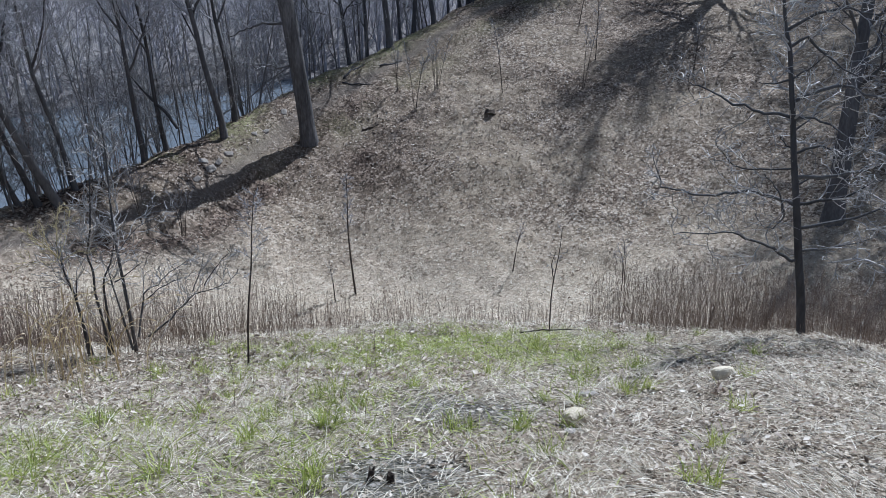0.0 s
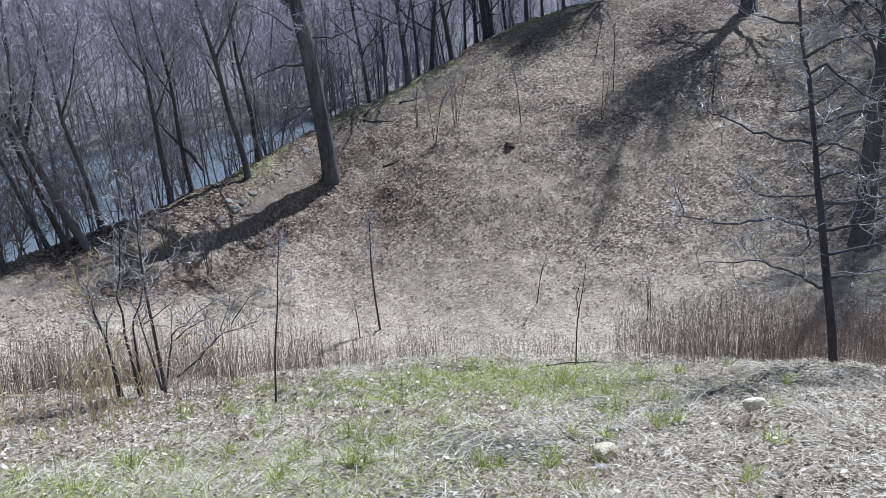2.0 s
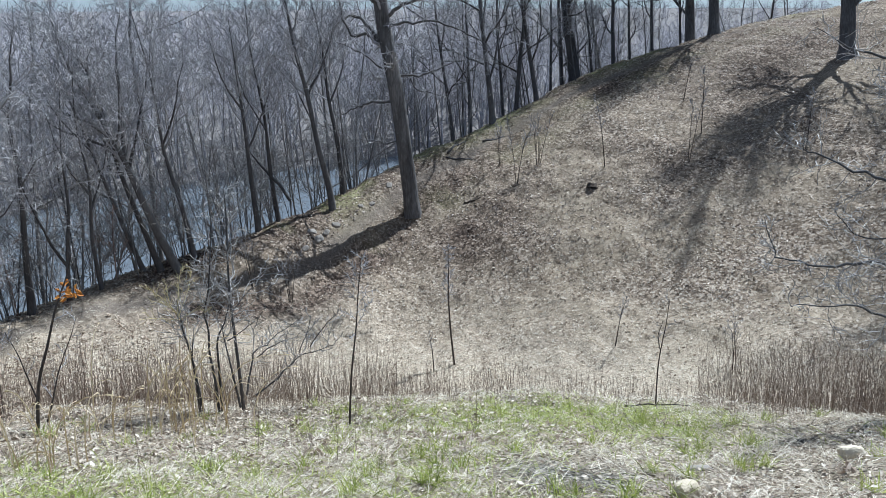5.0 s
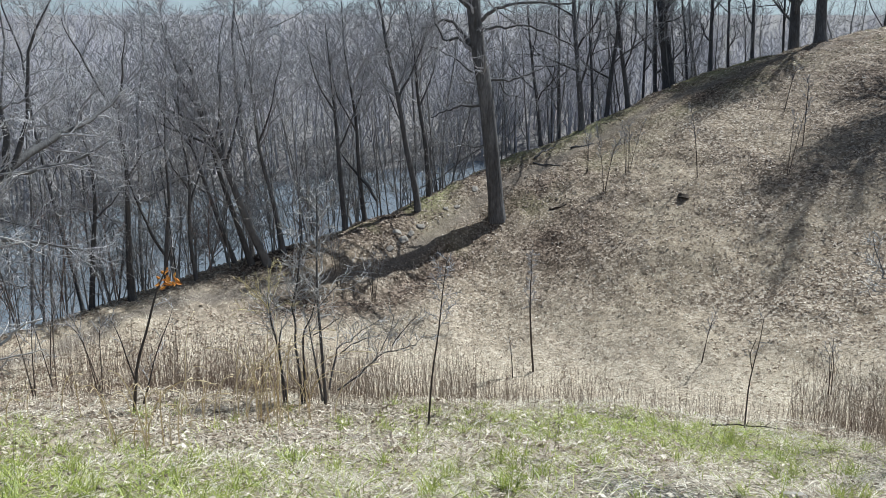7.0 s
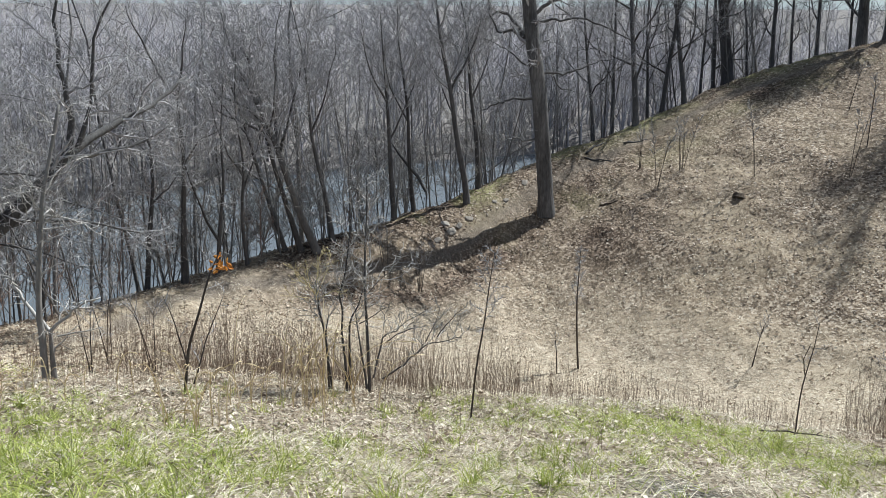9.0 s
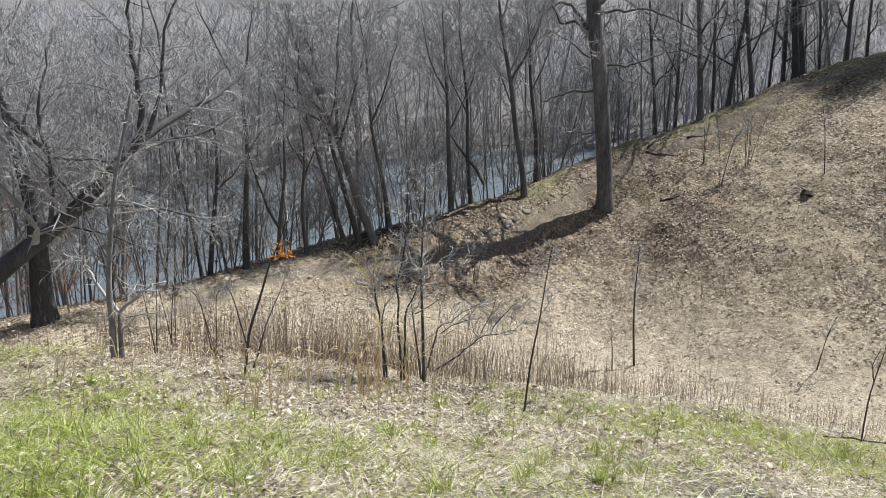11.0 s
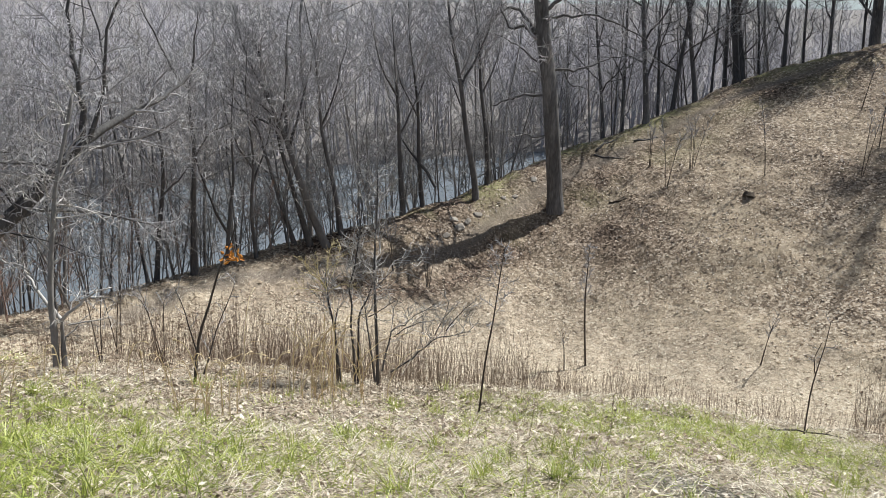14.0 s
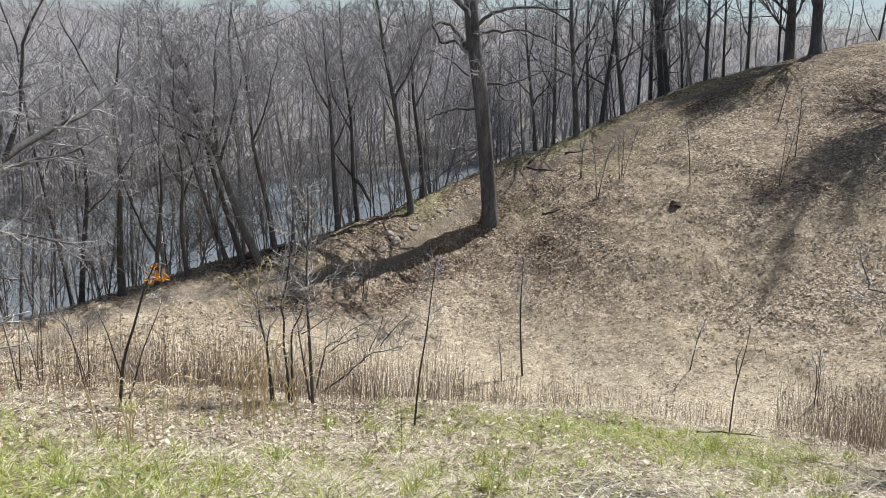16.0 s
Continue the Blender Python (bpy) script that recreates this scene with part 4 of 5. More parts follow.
RED_BRUSH = [bare_tree("red_twigged_bush", 200 + k, 1.7 + 0.3 * k, 0.012, (random.uniform(-0.5, 0.5), random.uniform(-0.3, 0.3)), 0.05, 8, 3, 0.5, 38, 0.08, 0.2,
                       RED_TWIG, RED_TWIG, 0.08, 5, True, 1.1, 0.004) for k in range(4)]
for k in range(34):
    a = forest.uniform(-48, -36) if k < 22 else forest.uniform(-34, -9)
    m = planted(a, float(knots(np.array([a]))[0][5][0]) + forest.uniform(-0.6, 2.6)) @ pose(0, 0, 0, 0, 0, forest.uniform(0, 360)) @ Matrix.Scale(forest.uniform(0.6, 1.3), 4)
    if k < 4:
        RED_BRUSH[k].matrix_basis = m
        tagged(RED_BRUSH[k], "thin reddish-brown bush at the meadow edge", "bush", "red bushes")
    else:
        copy_thing(RED_BRUSH[k % 4], m).scale = m.to_scale()

EDGE_BRUSH = [bare_tree("bank_bush", 220 + k, 1.9 + 0.3 * k, 0.015, (random.uniform(-0.7, 0.3), random.uniform(-0.3, 0.3)), 0.05, 8, 3, 0.55, 40, 0.08, 0.2,
                        BARK_GREY, BARK_PALE, 0.1, 5, True, 1.1, 0.0055) for k in range(4)]
for k in range(44):
    a = forest.uniform(-27, 1)
    m = planted(a, float(knots(np.array([a]))[0][5][0]) + forest.uniform(-0.2, 2.4)) @ pose(0, 0, 0, forest.gauss(0, 8), forest.gauss(0, 8), forest.uniform(0, 360)) @ Matrix.Scale(forest.uniform(0.5, 1.25), 4)
    if k < 4:
        EDGE_BRUSH[k].matrix_basis = m
        tagged(EDGE_BRUSH[k], "pale bare bush on the edge of the river bank", "bush", "bank bushes")
    else:
        copy_thing(EDGE_BRUSH[k % 4], m).scale = m.to_scale()


# ---------------------------------------------------------------- far bank
def far_wood(count):
    rng = random.Random(9)
    protos = []
    for k in range(8):
        v, f = [], []
        trunk = bent(rng, (0, 0, -0.03), (rng.gauss(0, 0.08), rng.gauss(0, 0.08), 1), 1.0, 4, 0.06, 0.05)
        tube(trunk, [0.014, 0.012, 0.009, 0.006, 0.002], 3, v, f)
        for i in range(10):
            s, d = along(trunk, 0.2 + 0.77 * i / 10)
            a = i * 2.4 + rng.random()
            b = bent(rng, s, (math.cos(a) * 0.7, math.sin(a) * 0.7, 0.7), 0.4 * (1.1 - 0.07 * i), 2, 0.12, 0.15)
            spike(b[0], b[2], 0.006, v, f)
            for j in range(8):
                s2, _ = along(b, 0.15 + 0.105 * j)
                c = bent(rng, s2, (rng.gauss(0, 0.7), rng.gauss(0, 0.7), 0.7), 0.17, 2, 0.1, 0.1)
                spike(c[0], c[2], 0.0027, v, f)
        tri = []
        for q in f:
            tri += [(q[0], q[1], q[2])] + ([(q[0], q[2], q[3])] if len(q) == 4 else [])
        protos.append((np.array([list(q) for q in v]), np.array(tri)))
    a = np.array([rng.uniform(-50, 55) for _ in range(count)])
    bank = knots(a)[0][10]
    r = bank - 3 + 330 * np.array([rng.random() ** 2.0 for _ in range(count)])
    x, y = r * np.sin(np.radians(a)), r * np.cos(np.radians(a))
    z = height(x, y)
    V, F, n = [], [], 0
    for k in range(count):
        v, f = protos[k % 8]
        s, t = rng.uniform(0.7, 1.25) * (11.5 - 5.0 * min(max((r[k] - 95) / 120, 0), 1)), rng.uniform(0, 6.28)
        rot = np.array([[math.cos(t), -math.sin(t), 0], [math.sin(t), math.cos(t), 0], [0, 0, 1]])
        V.append((v * s) @ rot.T + [x[k], y[k], z[k]])
        F.append(f + n)
        n += len(v)
    return np.concatenate(V), np.concatenate(F)


# the haze over this wood is only its pale bark colour
raw("far_wood", *far_wood(2000), HAZED_FAR_WOOD, "stuff", "hazy grey leafless wood on the far river bluff", "woods")

# ---------------------------------------------------------------- young trees and shrubs of the near slope
RT_TRUNK = [
    (0.055, [(0.0, -0.03), (-0.13, 0.49), (-0.26, 1.0), (-0.38, 1.5), (-0.47, 1.86), (-0.56, 2.21), (-0.65, 2.61), (-0.77, 3.1), (-0.85, 3.43), (-0.93, 3.63), (-1.03, 4.04), (-1.12, 4.6), (-1.1, 5.3)]),
]
RT_LEFT = [
    (0.028, [(-0.65, 2.67), (-0.81, 2.68), (-1.03, 2.68), (-1.32, 2.72), (-1.56, 2.79), (-1.8, 2.83), (-1.9, 2.88), (-1.91, 3.01)]),
    (0.032, [(-0.44, 1.68), (-0.58, 1.68), (-0.87, 1.72), (-1.15, 1.67), (-1.44, 1.55), (-1.75, 1.53), (-2.01, 1.52), (-2.09, 1.64), (-2.23, 1.95)]),
    (0.028, [(-0.28, 0.99), (-0.41, 1.04), (-0.61, 1.19), (-0.85, 1.27), (-1.1, 1.32), (-1.46, 1.28), (-1.62, 1.28)]),
    (0.02, [(-0.58, 1.67), (-0.54, 1.53), (-0.59, 1.33), (-0.73, 1.24), (-0.87, 1.37)]),
    (0.018, [(-0.55, 1.56), (-0.61, 1.8), (-0.71, 1.95), (-0.81, 2.05)]),
    (0.018, [(-0.75, 3.08), (-0.93, 3.03), (-1.09, 3.03)]),
    (0.018, [(-0.56, 2.32), (-0.66, 2.36), (-0.75, 2.47)]),
    (0.016, [(-0.54, 2.1), (-0.87, 2.07), (-1.13, 2.09), (-1.24, 2.2), (-1.37, 2.37)]),
]
RT_RIGHT = [
    (0.03, [(-0.42, 1.67), (-0.26, 1.71), (-0.01, 1.79), (0.19, 1.92), (0.34, 2.03)]),
    (0.026, [(-0.29, 1.13), (-0.05, 1.15), (0.2, 1.24), (0.46, 1.34)]),
    (0.024, [(-0.57, 2.27), (-0.38, 2.37), (-0.17, 2.33), (-0.0, 2.24)]),
    (0.024, [(-0.65, 2.65), (-0.45, 2.72), (-0.18, 2.64), (0.06, 2.54)]),
    (0.024, [(-0.86, 3.42), (-0.7, 3.53), (-0.47, 3.35), (-0.2, 3.21), (0.07, 3.15)]),
    (0.018, [(-0.78, 3.09), (-0.6, 3.23), (-0.44, 3.45)]),
    (0.018, [(-0.63, 2.49), (-0.52, 2.65), (-0.37, 2.81)]),
    (0.016, [(-0.48, 1.92), (-0.34, 2.01), (-0.16, 2.02)]),
    (0.03, [(-0.7, 2.85), (-0.3, 3.05), (0.1, 2.95), (0.5, 3.05), (0.95, 2.95)]),
    (0.03, [(-0.5, 2.0), (-0.1, 2.1), (0.3, 2.35), (0.75, 2.4), (1.1, 2.55)]),
    (0.028, [(-0.36, 1.4), (0.05, 1.5), (0.45, 1.7), (0.85, 1.68), (1.2, 1.8)]),
    (0.024, [(-0.92, 3.6), (-0.5, 3.85), (-0.1, 3.8), (0.35, 4.0)]),
    (0.022, [(-1.0, 3.95), (-1.35, 4.0), (-1.7, 4.1), (-1.95, 4.25)]),
]
shaped_tree("young_tree", 51, 44.5, 9.2, RT_TRUNK, [(q * 0.8, points) for q, points in RT_LEFT + RT_RIGHT], BARK_DARK, BARK_PALE, "young bare tree with crooked spreading limbs among dead stalks",
            crooked=True, last=3, reach=0.7, dense=7.0, fine=0.0045, sides=10, spread=55, lift=0.06, wobble=0.42, share=0.6, end=0.16, limb_bark=BARK_DARK)
shaped_tree("young_tree", 52, 50.5, 9.0, [(0.035, [(0, 0), (-0.1, 0.6), (-0.16, 1.2), (-0.1, 2.0), (-0.05, 3.0)])],
            [(0.02, [(-0.15, 0.9), (-0.5, 1.05), (-0.9, 0.95)]), (0.018, [(-0.14, 1.3), (-0.4, 1.6), (-0.8, 1.7)]), (0.018, [(-0.1, 1.8), (-0.5, 2.2), (-0.9, 2.35)]),
             (0.016, [(-0.08, 2.4), (-0.4, 2.8), (-0.7, 3.1)])],
            BARK_SAPLING, BARK_PALE, "thin bare young tree beside the larger one", crooked=True, last=3, reach=0.6, dense=8, fine=0.0058, spread=55, wobble=0.42, limb_bark=BARK_PALE)
TW_STEMS = [
    (0.045, [(-0.04, -0.01), (0.02, 0.62), (0.03, 0.92), (0.11, 1.5), (0.23, 2.12), (0.3, 2.45), (0.5, 3.1), (0.61, 3.48)]),
    (0.045, [(0.06, -0.05), (0.09, 0.3), (0.12, 0.68)]),
]
TW_LIMBS = [
    (0.03, [(0.12, 0.68), (0.01, 0.89), (-0.12, 1.1), (-0.21, 1.32), (-0.44, 1.44)]),
    (0.03, [(0.12, 0.67), (0.29, 0.84), (0.47, 1.0), (0.72, 1.11)]),
    (0.014, [(0.19, 0.59), (0.5, 0.65), (0.7, 0.69)]),
    (0.015, [(0.24, 2.18), (0.54, 2.12), (0.9, 1.86)]),
    (0.012, [(0.22, 2.01), (0.5, 2.02), (0.72, 2.06)]),
    (0.012, [(0.23, 2.25), (0.1, 2.5), (-0.14, 2.49)]),
    (0.014, [(0.3, 2.45), (0.51, 2.67), (0.75, 2.8)]),
    (0.012, [(0.13, 1.57), (0.0, 1.8), (-0.13, 1.92)]),
    (0.012, [(0.1, 1.43), (0.31, 1.54), (0.41, 1.56)]),
]
shaped_tree("twin_stemmed_tree", 53, -34.7, 9.85, TW_STEMS, [(q * 0.9, points) for q, points in TW_LIMBS], BARK_GREY, BARK_PALE, "small bare tree with two stems and pale twigs", crooked=True, last=3, reach=0.6, dense=7, fine=0.005,
            spread=52, lift=0.1, wobble=0.38, share=0.6, limb_bark=BARK_PALE)
SH_STEMS = [
    (0.022, [(-0.28, 0.03), (-0.28, 0.56), (-0.31, 0.99), (-0.37, 1.32), (-0.38, 1.52), (-0.4, 1.76)]),
    (0.018, [(-0.22, 0.08), (-0.28, 0.65), (-0.29, 0.98), (-0.24, 1.26)]),
    (0.02, [(-0.03, -0.03), (-0.04, 0.54), (-0.07, 0.96), (-0.05, 1.29), (-0.08, 1.53), (0.0, 1.84), (0.07, 2.3), (0.13, 2.79)]),
    (0.02, [(0.01, 0.14), (0.03, 0.7), (0.05, 1.12), (0.16, 1.35), (0.26, 1.66)]),
    (0.018, [(0.26, 0.2), (0.19, 0.68), (0.15, 1.02), (0.12, 1.35)]),
    (0.026, [(0.3, 0.15), (0.29, 0.67), (0.28, 1.09), (0.27, 1.5), (0.27, 1.82), (0.29, 2.29), (0.32, 2.74), (0.33, 3.18)]),
]
SH_ARMS = [
    (0.018, [(0.36, 0.22), (0.46, 0.57), (0.54, 0.77), (0.7, 0.8), (0.89, 0.91), (1.2, 1.01)]),
    (0.018, [(0.48, 0.2), (0.72, 0.37), (0.96, 0.6), (1.12, 0.76), (1.36, 0.82), (1.61, 0.88)]),
    (0.01, [(1.12, 0.76), (1.25, 1.09), (1.31, 1.33)]),
    (0.01, [(1.28, 0.82), (1.48, 1.15), (1.62, 1.3)]),
    (0.012, [(0.54, 0.77), (0.78, 0.96), (0.97, 1.04)]),
    (0.012, [(0.18, 1.09), (0.33, 1.21), (0.53, 1.4)]),
    (0.01, [(0.28, 1.5), (0.55, 1.76), (0.92, 1.85)]),
]
SH_YELLOW = [
    (0.007, [(-0.38, 1.5), (-0.53, 1.85), (-0.66, 2.05)]),
    (0.007, [(-0.4, 1.52), (-0.35, 1.87), (-0.3, 2.1)]),
    (0.006, [(-0.38, 1.48), (-0.47, 1.72), (-0.48, 2.04)]),
    (0.006, [(-0.39, 1.5), (-0.25, 1.78), (-0.17, 2.01)]),
    (0.006, [(-0.38, 1.46), (-0.63, 1.58), (-0.8, 1.63)]),
    (0.006, [(-0.36, 1.46), (-0.16, 1.58), (-0.05, 1.53)]),
]
shaped_tree("bare_shrub", 54, -11.9, 9.6, SH_STEMS, [(q * 0.85, points) for q, points in SH_ARMS], BARK_DARK, BARK_PALE, "bare many-stemmed shrub with pale grey twigs", "", "shrub", "stem", 0.3, 3, 0.66, 6.5, 42, 0.12, 0.36,
            0.0052, 7, 0.45, share=0.8, crooked=True)
shaped_tree("yellow_twigged_shrub", 55, -11.95, 9.5, [], SH_YELLOW, YELLOW_TWIG, YELLOW_TWIG, "spray of yellowish bare twigs in the shrub", "", "shrub", "stem", 0.4, 3, 0.3, 12, 40, 0.1, 0.3,
            0.0028, 5, 0.6, crooked=True)
SAPLINGS = [
    (-1.3, 7.95, 61, "slim dark leafless sapling", [
        (0.014, [(-0.01, -0.01), (0.05, 0.68), (0.13, 1.29), (0.18, 1.8), (0.23, 2.19)]),
    ]),
    (7.8, 17.6, 62, "dark sapling on the valley floor with short side twigs", [
        (0.03, [(-0.01, -0.0), (-0.12, 0.96), (-0.18, 1.9), (-0.18, 2.67), (-0.18, 3.26)]),
    ]),
    (24.9, 9.2, 63, "thin leaning sapling at the grass edge", [
        (0.011, [(0.01, -0.0), (-0.02, 0.57), (0.0, 0.97), (0.03, 1.28), (0.04, 1.61)]),
        (0.008, [(-0.01, 0.89), (-0.05, 1.11), (-0.01, 1.34)]),
    ]),
    (-25.4, 8.2, 64, "leaning dark sapling with a few clinging orange leaves", [
        (0.02, [(-0.0, 0.0), (0.11, 0.54), (0.26, 0.97), (0.41, 1.4), (0.54, 1.67), (0.64, 1.95)]),
        (0.013, [(0.13, 0.11), (0.32, 0.58), (0.58, 1.14)]),
        (0.01, [(0.08, 0.4), (-0.01, 0.88), (-0.09, 1.19)]),
    ]),
]
for a, r, s, text, stems in SAPLINGS:
    shaped_tree("sapling", s, a, r, stems[:1], stems[1:], BARK_SAPLING, TWIG, text, "saplings", "sapling", "stem", 0.25, 3, 0.36, 6, 52, 0.05, 0.2, 0.0038 if r < 12 else 0.006, 7, 0.3)
# saplings and small bushes on the far slope
for a, r, tall, s, n in ((14.2, 26.9, 1.7, 71, 5), (19.3, 26.2, 2.2, 72, 1), (11.2, 27.2, 1.5, 73, 3), (12.6, 25.9, 2.0, 74, 3), (25.3, 26.3, 2.4, 75, 2), (26.0, 28.2, 2.6, 76, 1),
                         (24.5, 31.1, 1.8, 77, 1), (21.2, 18.0, 1.3, 78, 2), (30.4, 16.5, 1.2, 79, 3), (6.0, 17.0, 1.0, 80, 1), (33, 27, 2.0, 81, 2), (-5.8, 20.5, 1.4, 82, 4),
                         (-8.5, 20.6, 1.6, 83, 4), (-27.5, 12.5, 1.5, 84, 3), (-30.5, 13.5, 1.6, 85, 3), (-31.5, 11.5, 1.4, 86, 2)):
    g = random.Random(s)
    stems = []
    for k in range(n):
        lean = g.uniform(-0.25, 0.25) * tall
        off = g.uniform(-0.06, 0.06) * (n > 1)
        stems.append((0.011 if n > 1 else 0.018, [(off, 0), (off + lean * 0.3, tall * 0.4), (off + lean * 0.6, tall * 0.75), (off + lean, tall * g.uniform(0.8, 1.1))]))
    shaped_tree("slope_sapling" if n == 1 else "slope_bush", s, a, r, stems, [], BARK_SAPLING, TWIG, "small bare bush in the leaf litter" if n > 1 else "thin bare sapling in the leaf litter",
                "far slope saplings" if n == 1 else "slope bushes", "bush" if n > 1 else "sapling", "stem", 0.3, 3, 0.35, 6, 35, 0.08, 0.15, 0.004, 5, 0.3)


# ---------------------------------------------------------------- stones, wood and small things
def rock(name, seed, bearing, distance, size, mat, label, sink=0.3, turn=0.0, group="", category="stone"):
    """An irregular stone: a rounded block with uneven faces and chipped edges."""
    bm = bmesh.new()
    bmesh.ops.create_icosphere(bm, subdivisions=3, radius=1.0)
    off = Vector((seed * 3.7, seed * 1.3, 0))
    for v in bm.verts:
        p = v.co
        k = max(abs(p.x), abs(p.y), abs(p.z)) ** 0.45
        p = p / k
        p = p * (1 + 0.16 * noise.noise(p * 0.9 + off) + 0.06 * noise.noise(p * 2.3 + off))
        v.co = Vector((p.x * size[0], p.y * size[1], p.z * size[2]))
    me = bpy.data.meshes.new(name)
    bm.to_mesh(me)
    bm.free()
    me.materials.append(mat)
    ob = new(name, me)
    p = spot(bearing, distance)
    n = Vector(slope_up(np.array([p.x]), np.array([p.y]))[0])
    ob.matrix_basis = Matrix.Translation(p + n * size[2] * (1 - 2 * sink)) @ n.to_track_quat("Z", "Y").to_matrix().to_4x4() @ pose(0, 0, 0, 0, 0, turn)
    return tagged(ob, label, category, group)


rock("stone", 1, 28.5, 4.45, (0.1, 0.07, 0.065), STONE, "pale cream limestone lump on the straw", 0.25, 20, "pale stones")
rock("stone", 2, 39.8, 5.72, (0.095, 0.065, 0.06), STONE, "whitish limestone lump in dead leaves", 0.2, -10, "pale stones")
rock("stone", 3, 39.2, 5.98, (0.05, 0.04, 0.035), STONE, "small white stone beside a larger one", 0.2, 40, "pale stones")
rock("stone", 4, 28.2, 4.2, (0.06, 0.04, 0.02), SLAB, "flat grey stone half sunk in the grass", 0.35, 60, "grey stones")
rock("stone", 5, 29.1, 5.15, (0.1, 0.06, 0.03), SLAB, "flat grey-brown stone among straw", 0.35, 0, "grey stones")
rock("stone", 6, -8.3, 7.6, (0.07, 0.05, 0.03), STONE, "small buff stone by the shrub", 0.3, 0, "pale stones")
for k, (a, r, s, t) in enumerate(((-3.2, 23.0, 0.36, 10), (-2.6, 23.3, 0.26, 40), (-1.8, 23.7, 0.3, -20), (1.1, 25.0, 0.24, 15), (2.5, 26.0, 0.3, 70), (-4.3, 22.6, 0.28, 30), (-3.7, 23.2, 0.3, -35), (0.2, 24.7, 0.2, 5))):
    rock("trail_stone", 20 + k, a, r, (s * 0.5, s * 0.33, 0.04), SLAB, "flat grey stone set in the worn trail", 0.42, t, "trail stones")


def log(name, seed, bearing, distance, length, radius, turn, mat, label, category="log", lift=0.6):
    """A fallen stem that follows the ground, with broken stubs."""
    g = random.Random(seed)
    p = spot(bearing, distance)
    d = Vector((math.cos(radians(turn)), math.sin(radians(turn)), 0))
    path = []
    for i in range(9):
        q = p + d * length * (i / 8 - 0.5) + Vector((g.gauss(0, 1), g.gauss(0, 1), 0)) * length * 0.012
        q.z = float(height(q.x, q.y)[0]) + radius * lift
        path.append(q - p)
    v, f = [], []
    tube(path, [radius * (1 - 0.06 * i) for i in range(9)], 7, v, f)
    f.append(tuple(range(6, -1, -1)))
    root = new(name)
    root.matrix_basis = Matrix.Translation(p)
    part("stem", v, f, mat, root)
    for i in (2, 4, 6):
        v, f = [], []
        e = bent(g, path[i], (g.gauss(0, 0.6), g.gauss(0, 0.6), 0.7), length * g.uniform(0.06, 0.16), 3, 0.2, 0)
        tube(e, [radius * 0.45, radius * 0.35, radius * 0.25, radius * 0.1], 5, v, f)
        part("stub", v, f, mat, root)
    return tagged(root, label, category)


log("fallen_stick", 1, 25.0, 9.1, 0.85, 0.013, -27, BARK_SAPLING, "dark fallen stick at the edge of the grass", "stick", 5.0)
log("fallen_log", 2, 7.7, 28.7, 1.2, 0.045, 50, BARK_DARK, "fallen dark log beside the upper trail")
log("fallen_log", 3, 10.7, 29.2, 1.0, 0.04, 20, BARK_DARK, "short fallen log on the crest")
log("fallen_log", 4, 8.0, 27.9, 1.0, 0.035, -15, BARK_DARK, "thin fallen log beside the trail")
log("fallen_log", 5, 9.1, 25.2, 0.6, 0.04, 5, STUMP_WOOD, "dark rotten log in the leaf litter")
log("fallen_stick", 6, 36.5, 8.3, 0.9, 0.01, 15, BARK_SAPLING, "dark stick in dead leaves", "stick", 1.5)
log("fallen_stick", 7, 34.0, 5.9, 0.35, 0.009, 40, BARK_SAPLING, "short broken stick in the straw", "stick", 1.5)
log("fallen_stick", 8, 3.0, 7.7, 0.8, 0.006, 50, BARK_PALE, "pale dry stick leaning in the grass", "stick", 6)


def stump(bearing, distance, radius, tall, seed, label, mat, tilt=(0, 0)):
    """A broken stub of wood with an uneven rim and a hollow top."""
    g = random.Random(seed)
    rings = ((1.35, -0.2), (1.12, 0.25), (1.0, 0.7), (0.95, 1.0), (0.6, 0.9), (0.3, 0.6))
    v, f, n = [], [], 12
    rim = [g.uniform(0.75, 1.2) for _ in range(n)]
    for k, h in rings:
        for i in range(n):
            a = 2 * math.pi * i / n
            w = radius * k * (1 + 0.12 * math.sin(3 * a + seed))
            v.append((w * math.cos(a), w * math.sin(a), tall * h * (rim[i] if h > 0.5 else 1)))
    for r in range(len(rings) - 1):
        for i in range(n):
            j = (i + 1) % n
            f.append((r * n + i, r * n + j, (r + 1) * n + j, (r + 1) * n + i))
    f.append(tuple((len(rings) - 1) * n + i for i in range(n)))
    ob = part("stump", v, f, mat, None, "", True, Matrix.Translation(spot(bearing, distance)) @ pose(0, 0, 0, *tilt))
    return tagged(ob, label, "stump")


stump(18.4, 25.1, 0.16, 0.13, 1, "dark rotten stump on the leafy slope", STUMP_WOOD, (-20, 10))
stump(10.2, 3.2, 0.016, 0.08, 2, "small dark cut stub in the grass", STUMP_WOOD, (5, 5))
stump(12.1, 3.18, 0.02, 0.055, 3, "short dark cut stub beside another", STUMP_WOOD, (-8, 4))


stump(-22.6, 8.48, 0.035, 0.05, 4, "small dark rotten stub in the straw", STUMP_WOOD, (-10, 6))
stump(-22.1, 8.42, 0.04, 0.05, 5, "low dark rotten stub in the straw", STUMP_WOOD, (8, -6))


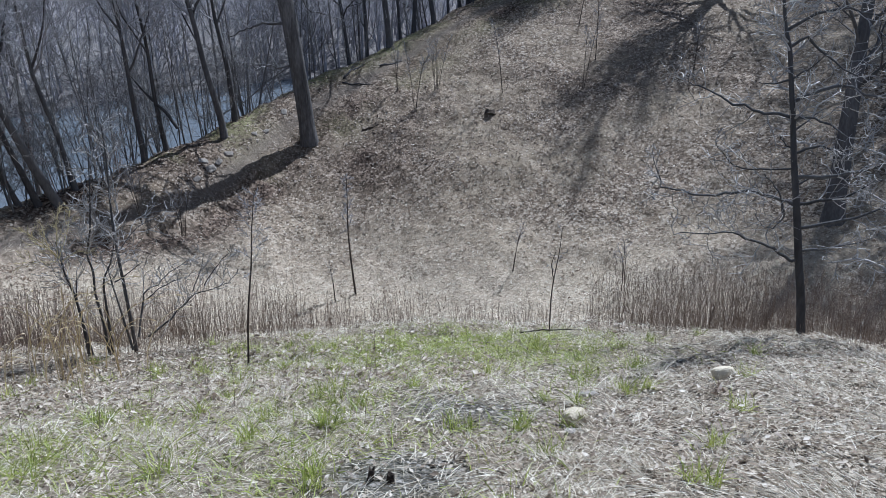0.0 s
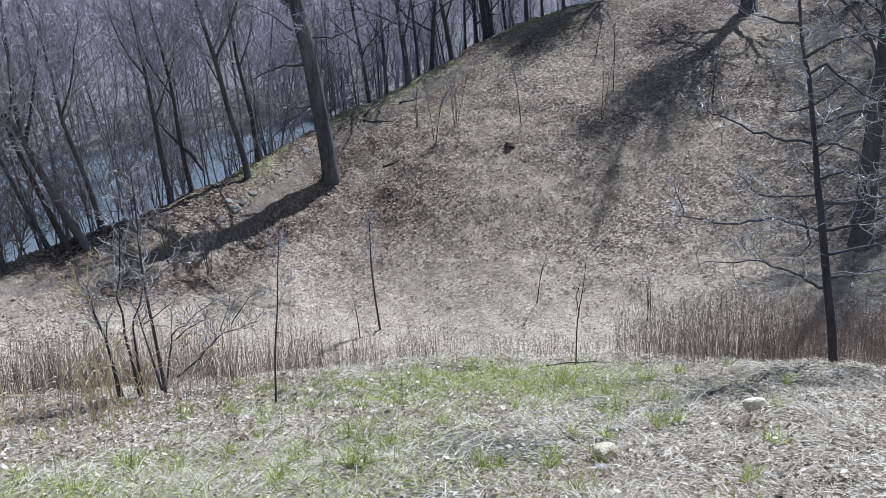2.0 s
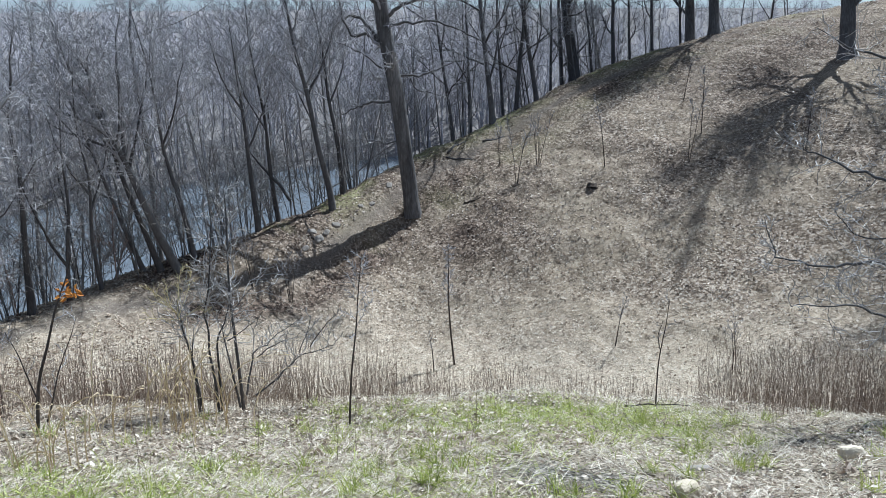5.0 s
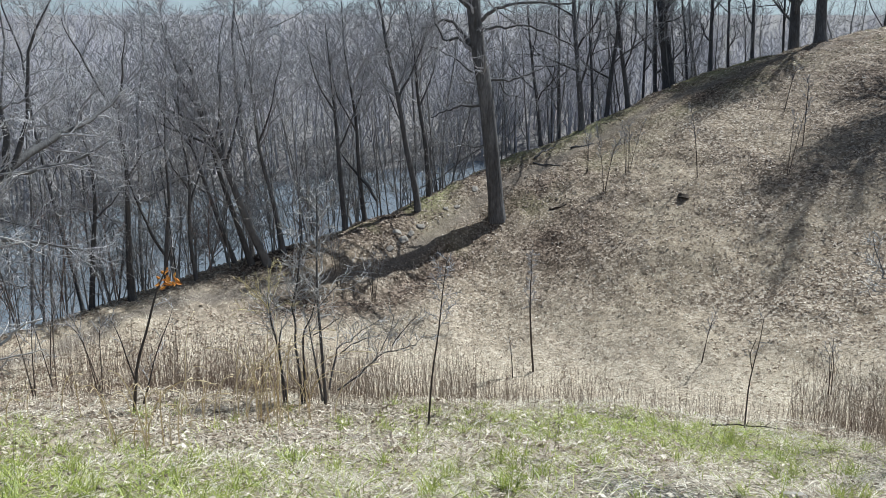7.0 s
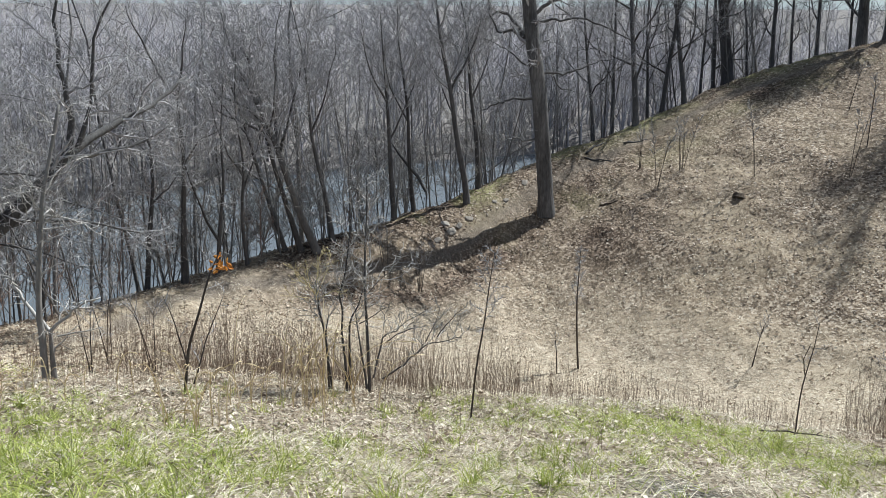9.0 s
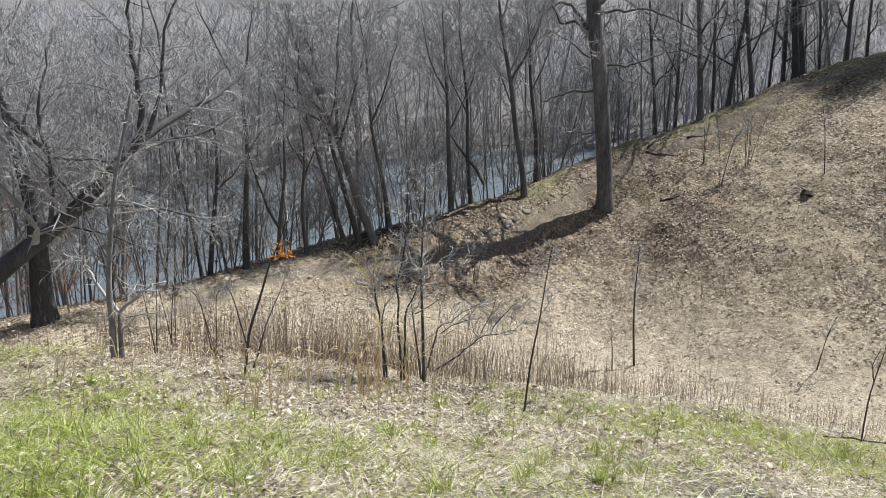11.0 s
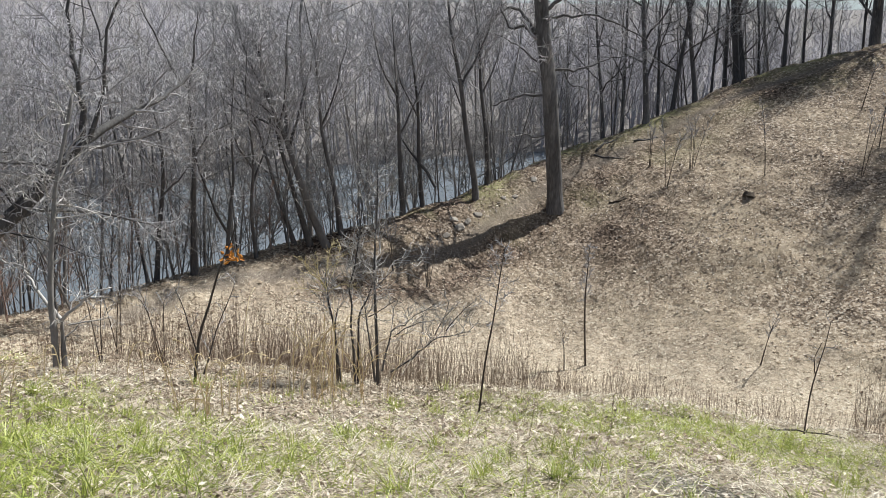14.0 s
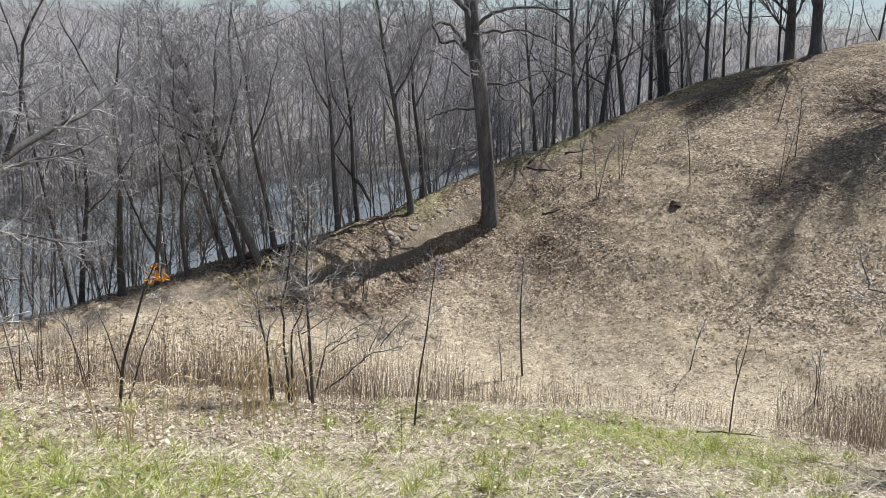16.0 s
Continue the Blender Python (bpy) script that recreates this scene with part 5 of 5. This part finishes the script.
def dead_leaves(n, centre, size, spread, seed, mat, name, label):
    """A small cluster of hanging curled leaves."""
    g = random.Random(seed)
    v, f = [], []
    for _ in range(n):
        c = Vector(centre) + Vector((g.gauss(0, spread), g.gauss(0, spread), g.gauss(0, spread)))
        d = Vector((g.gauss(0, 1), g.gauss(0, 1), g.gauss(-1, 0.8))).normalized()
        s = d.orthogonal().normalized()
        u = d.cross(s)
        L, b = size * g.uniform(0.7, 1.3), len(v)
        v += [c, c + d * L * 0.35 + s * L * 0.24 + u * L * 0.1, c + d * L * 0.75 + s * L * 0.15 + u * L * 0.05, c + d * L, c + d * L * 0.75 - s * L * 0.15 + u * L * 0.05,
              c + d * L * 0.35 - s * L * 0.24 + u * L * 0.1, c + d * L * 0.5 - u * L * 0.06]
        f += [(b, b + 1, b + 6), (b + 1, b + 2, b + 6), (b + 2, b + 3, b + 6), (b + 3, b + 4, b + 6), (b + 4, b + 5, b + 6), (b + 5, b, b + 6)]
    ob = part(name, v, f, mat, None, "", False)
    return tagged(ob, label, "leaves", "", "stuff")


tip = spot(-25.4, 8.2)
ax = Vector((math.cos(radians(25.4)), math.sin(radians(25.4)), 0))
dead_leaves(32, tip + ax * 0.53 + Vector((0, 0, 1.56)), 0.066, 0.055, 3, ORANGE_LEAF, "clinging_leaves", "orange-brown dead leaves clinging to a sapling tip")
for k, (a, r) in enumerate(((39.6, 5.2), (-4.4, 5.4), (31, 8.6), (-6, 8.2))):
    dead_leaves(14, spot(a, r) + Vector((0, 0, 0.05)), 0.09, 0.05, 10 + k, LEAF, "leaf_clump", "russet clump of dead leaves on the grass")


def tall_grass(n, bearing, distance, spread, tall, seed, label):
    """Pale dead grass stems that arch over, with drooping seed heads."""
    g = random.Random(seed)
    v, f = [], []
    for _ in range(n):
        a, r = bearing + g.gauss(0, spread), distance + g.gauss(0, spread * 0.12)
        p = spot(a, r)
        h = tall * g.uniform(0.6, 1.15)
        lean = Vector((g.gauss(0.12, 0.25), g.gauss(0, 0.2), 0))
        path = [p + Vector((0, 0, h * t)) + lean * h * t ** 2.2 - Vector((0, 0, h * 0.25 * t ** 5)) for t in (0, 0.25, 0.5, 0.7, 0.85, 1.0)]
        tube(path, [0.0068, 0.0065, 0.006, 0.0055, 0.0042, 0.0025], 3, v, f)
        e = [path[-1] + Vector((lean.x * 0.5 * t, lean.y * 0.5 * t, -0.05 * t * t)) * 0.25 for t in (0, 0.4, 0.8, 1.2)]
        tube(e, [0.0025, 0.009, 0.008, 0.0015], 4, v, f)
        for _ in range(2):
            s, _d = along(path, g.uniform(0.15, 0.6))
            lx, ly = g.gauss(0.05, 0.1), g.gauss(0, 0.08)
            b = [s + Vector((lx * t, ly * t, 0.22 * t - 0.14 * t * t)) for t in (0, 0.5, 1.0, 1.5)]
            tube(b, [0.002, 0.004, 0.003, 0.0008], 3, v, f)
    ob = part("tall_grass", v, f, PALE_GRASS, None, "", False)
    return tagged(ob, label, "tall grass", "", "stuff")


tall_grass(9, -24.3, 5.7, 1.6, 0.75, 1, "pale arching dead grass stems on the near slope")
tall_grass(26, -15.5, 8.6, 2.6, 1.5, 2, "pale tall dead grass beside the shrub")
tall_grass(16, -21.5, 7.8, 4.0, 0.7, 3, "thin bleached grass stems in the weeds")
tall_grass(14, -38, 8.0, 5.0, 0.6, 4, "dry grass stems in the green patch")


# ---------------------------------------------------------------- far house
def box(bm, lo, hi):
    m = Matrix.Translation([(a + b) / 2 for a, b in zip(lo, hi)]) @ Matrix.Diagonal([b - a for a, b in zip(lo, hi)] + [1])
    bmesh.ops.create_cube(bm, size=1.0, matrix=m)


def mesh_of(bm):
    v, f = [q.co.copy() for q in bm.verts], [tuple(w.index for w in q.verts) for q in bm.faces]
    bm.free()
    return v, f


house = new("house")
bm = bmesh.new()
box(bm, (-3, -3, 0), (3, 3, 5))
part("wall", *mesh_of(bm), HOUSE_WALL, house, smooth=False)
part("roof", [(-3.4, -3.4, 5), (3.4, -3.4, 5), (3.4, 3.4, 5), (-3.4, 3.4, 5), (-3.4, 0, 7.2), (3.4, 0, 7.2)], [(0, 1, 5, 4), (2, 3, 4, 5), (0, 4, 3), (1, 2, 5), (3, 2, 1, 0)], HOUSE_ROOF, house, smooth=False)
for x in (-1.6, 1.6):
    for z in (1.0, 3.2):
        bm = bmesh.new()
        box(bm, (x - 0.5, -3.06, z), (x + 0.5, -2.9, z + 1.2))
        part("window", *mesh_of(bm), HOUSE_ROOF, house, smooth=False)
house.matrix_basis = Matrix.Translation(spot(-12.3, 230)) @ pose(0, 0, 0, 0, 0, 20) @ Matrix.Scale(0.62, 4)
tagged(house, "small white house among trees on the far bluff", "house")
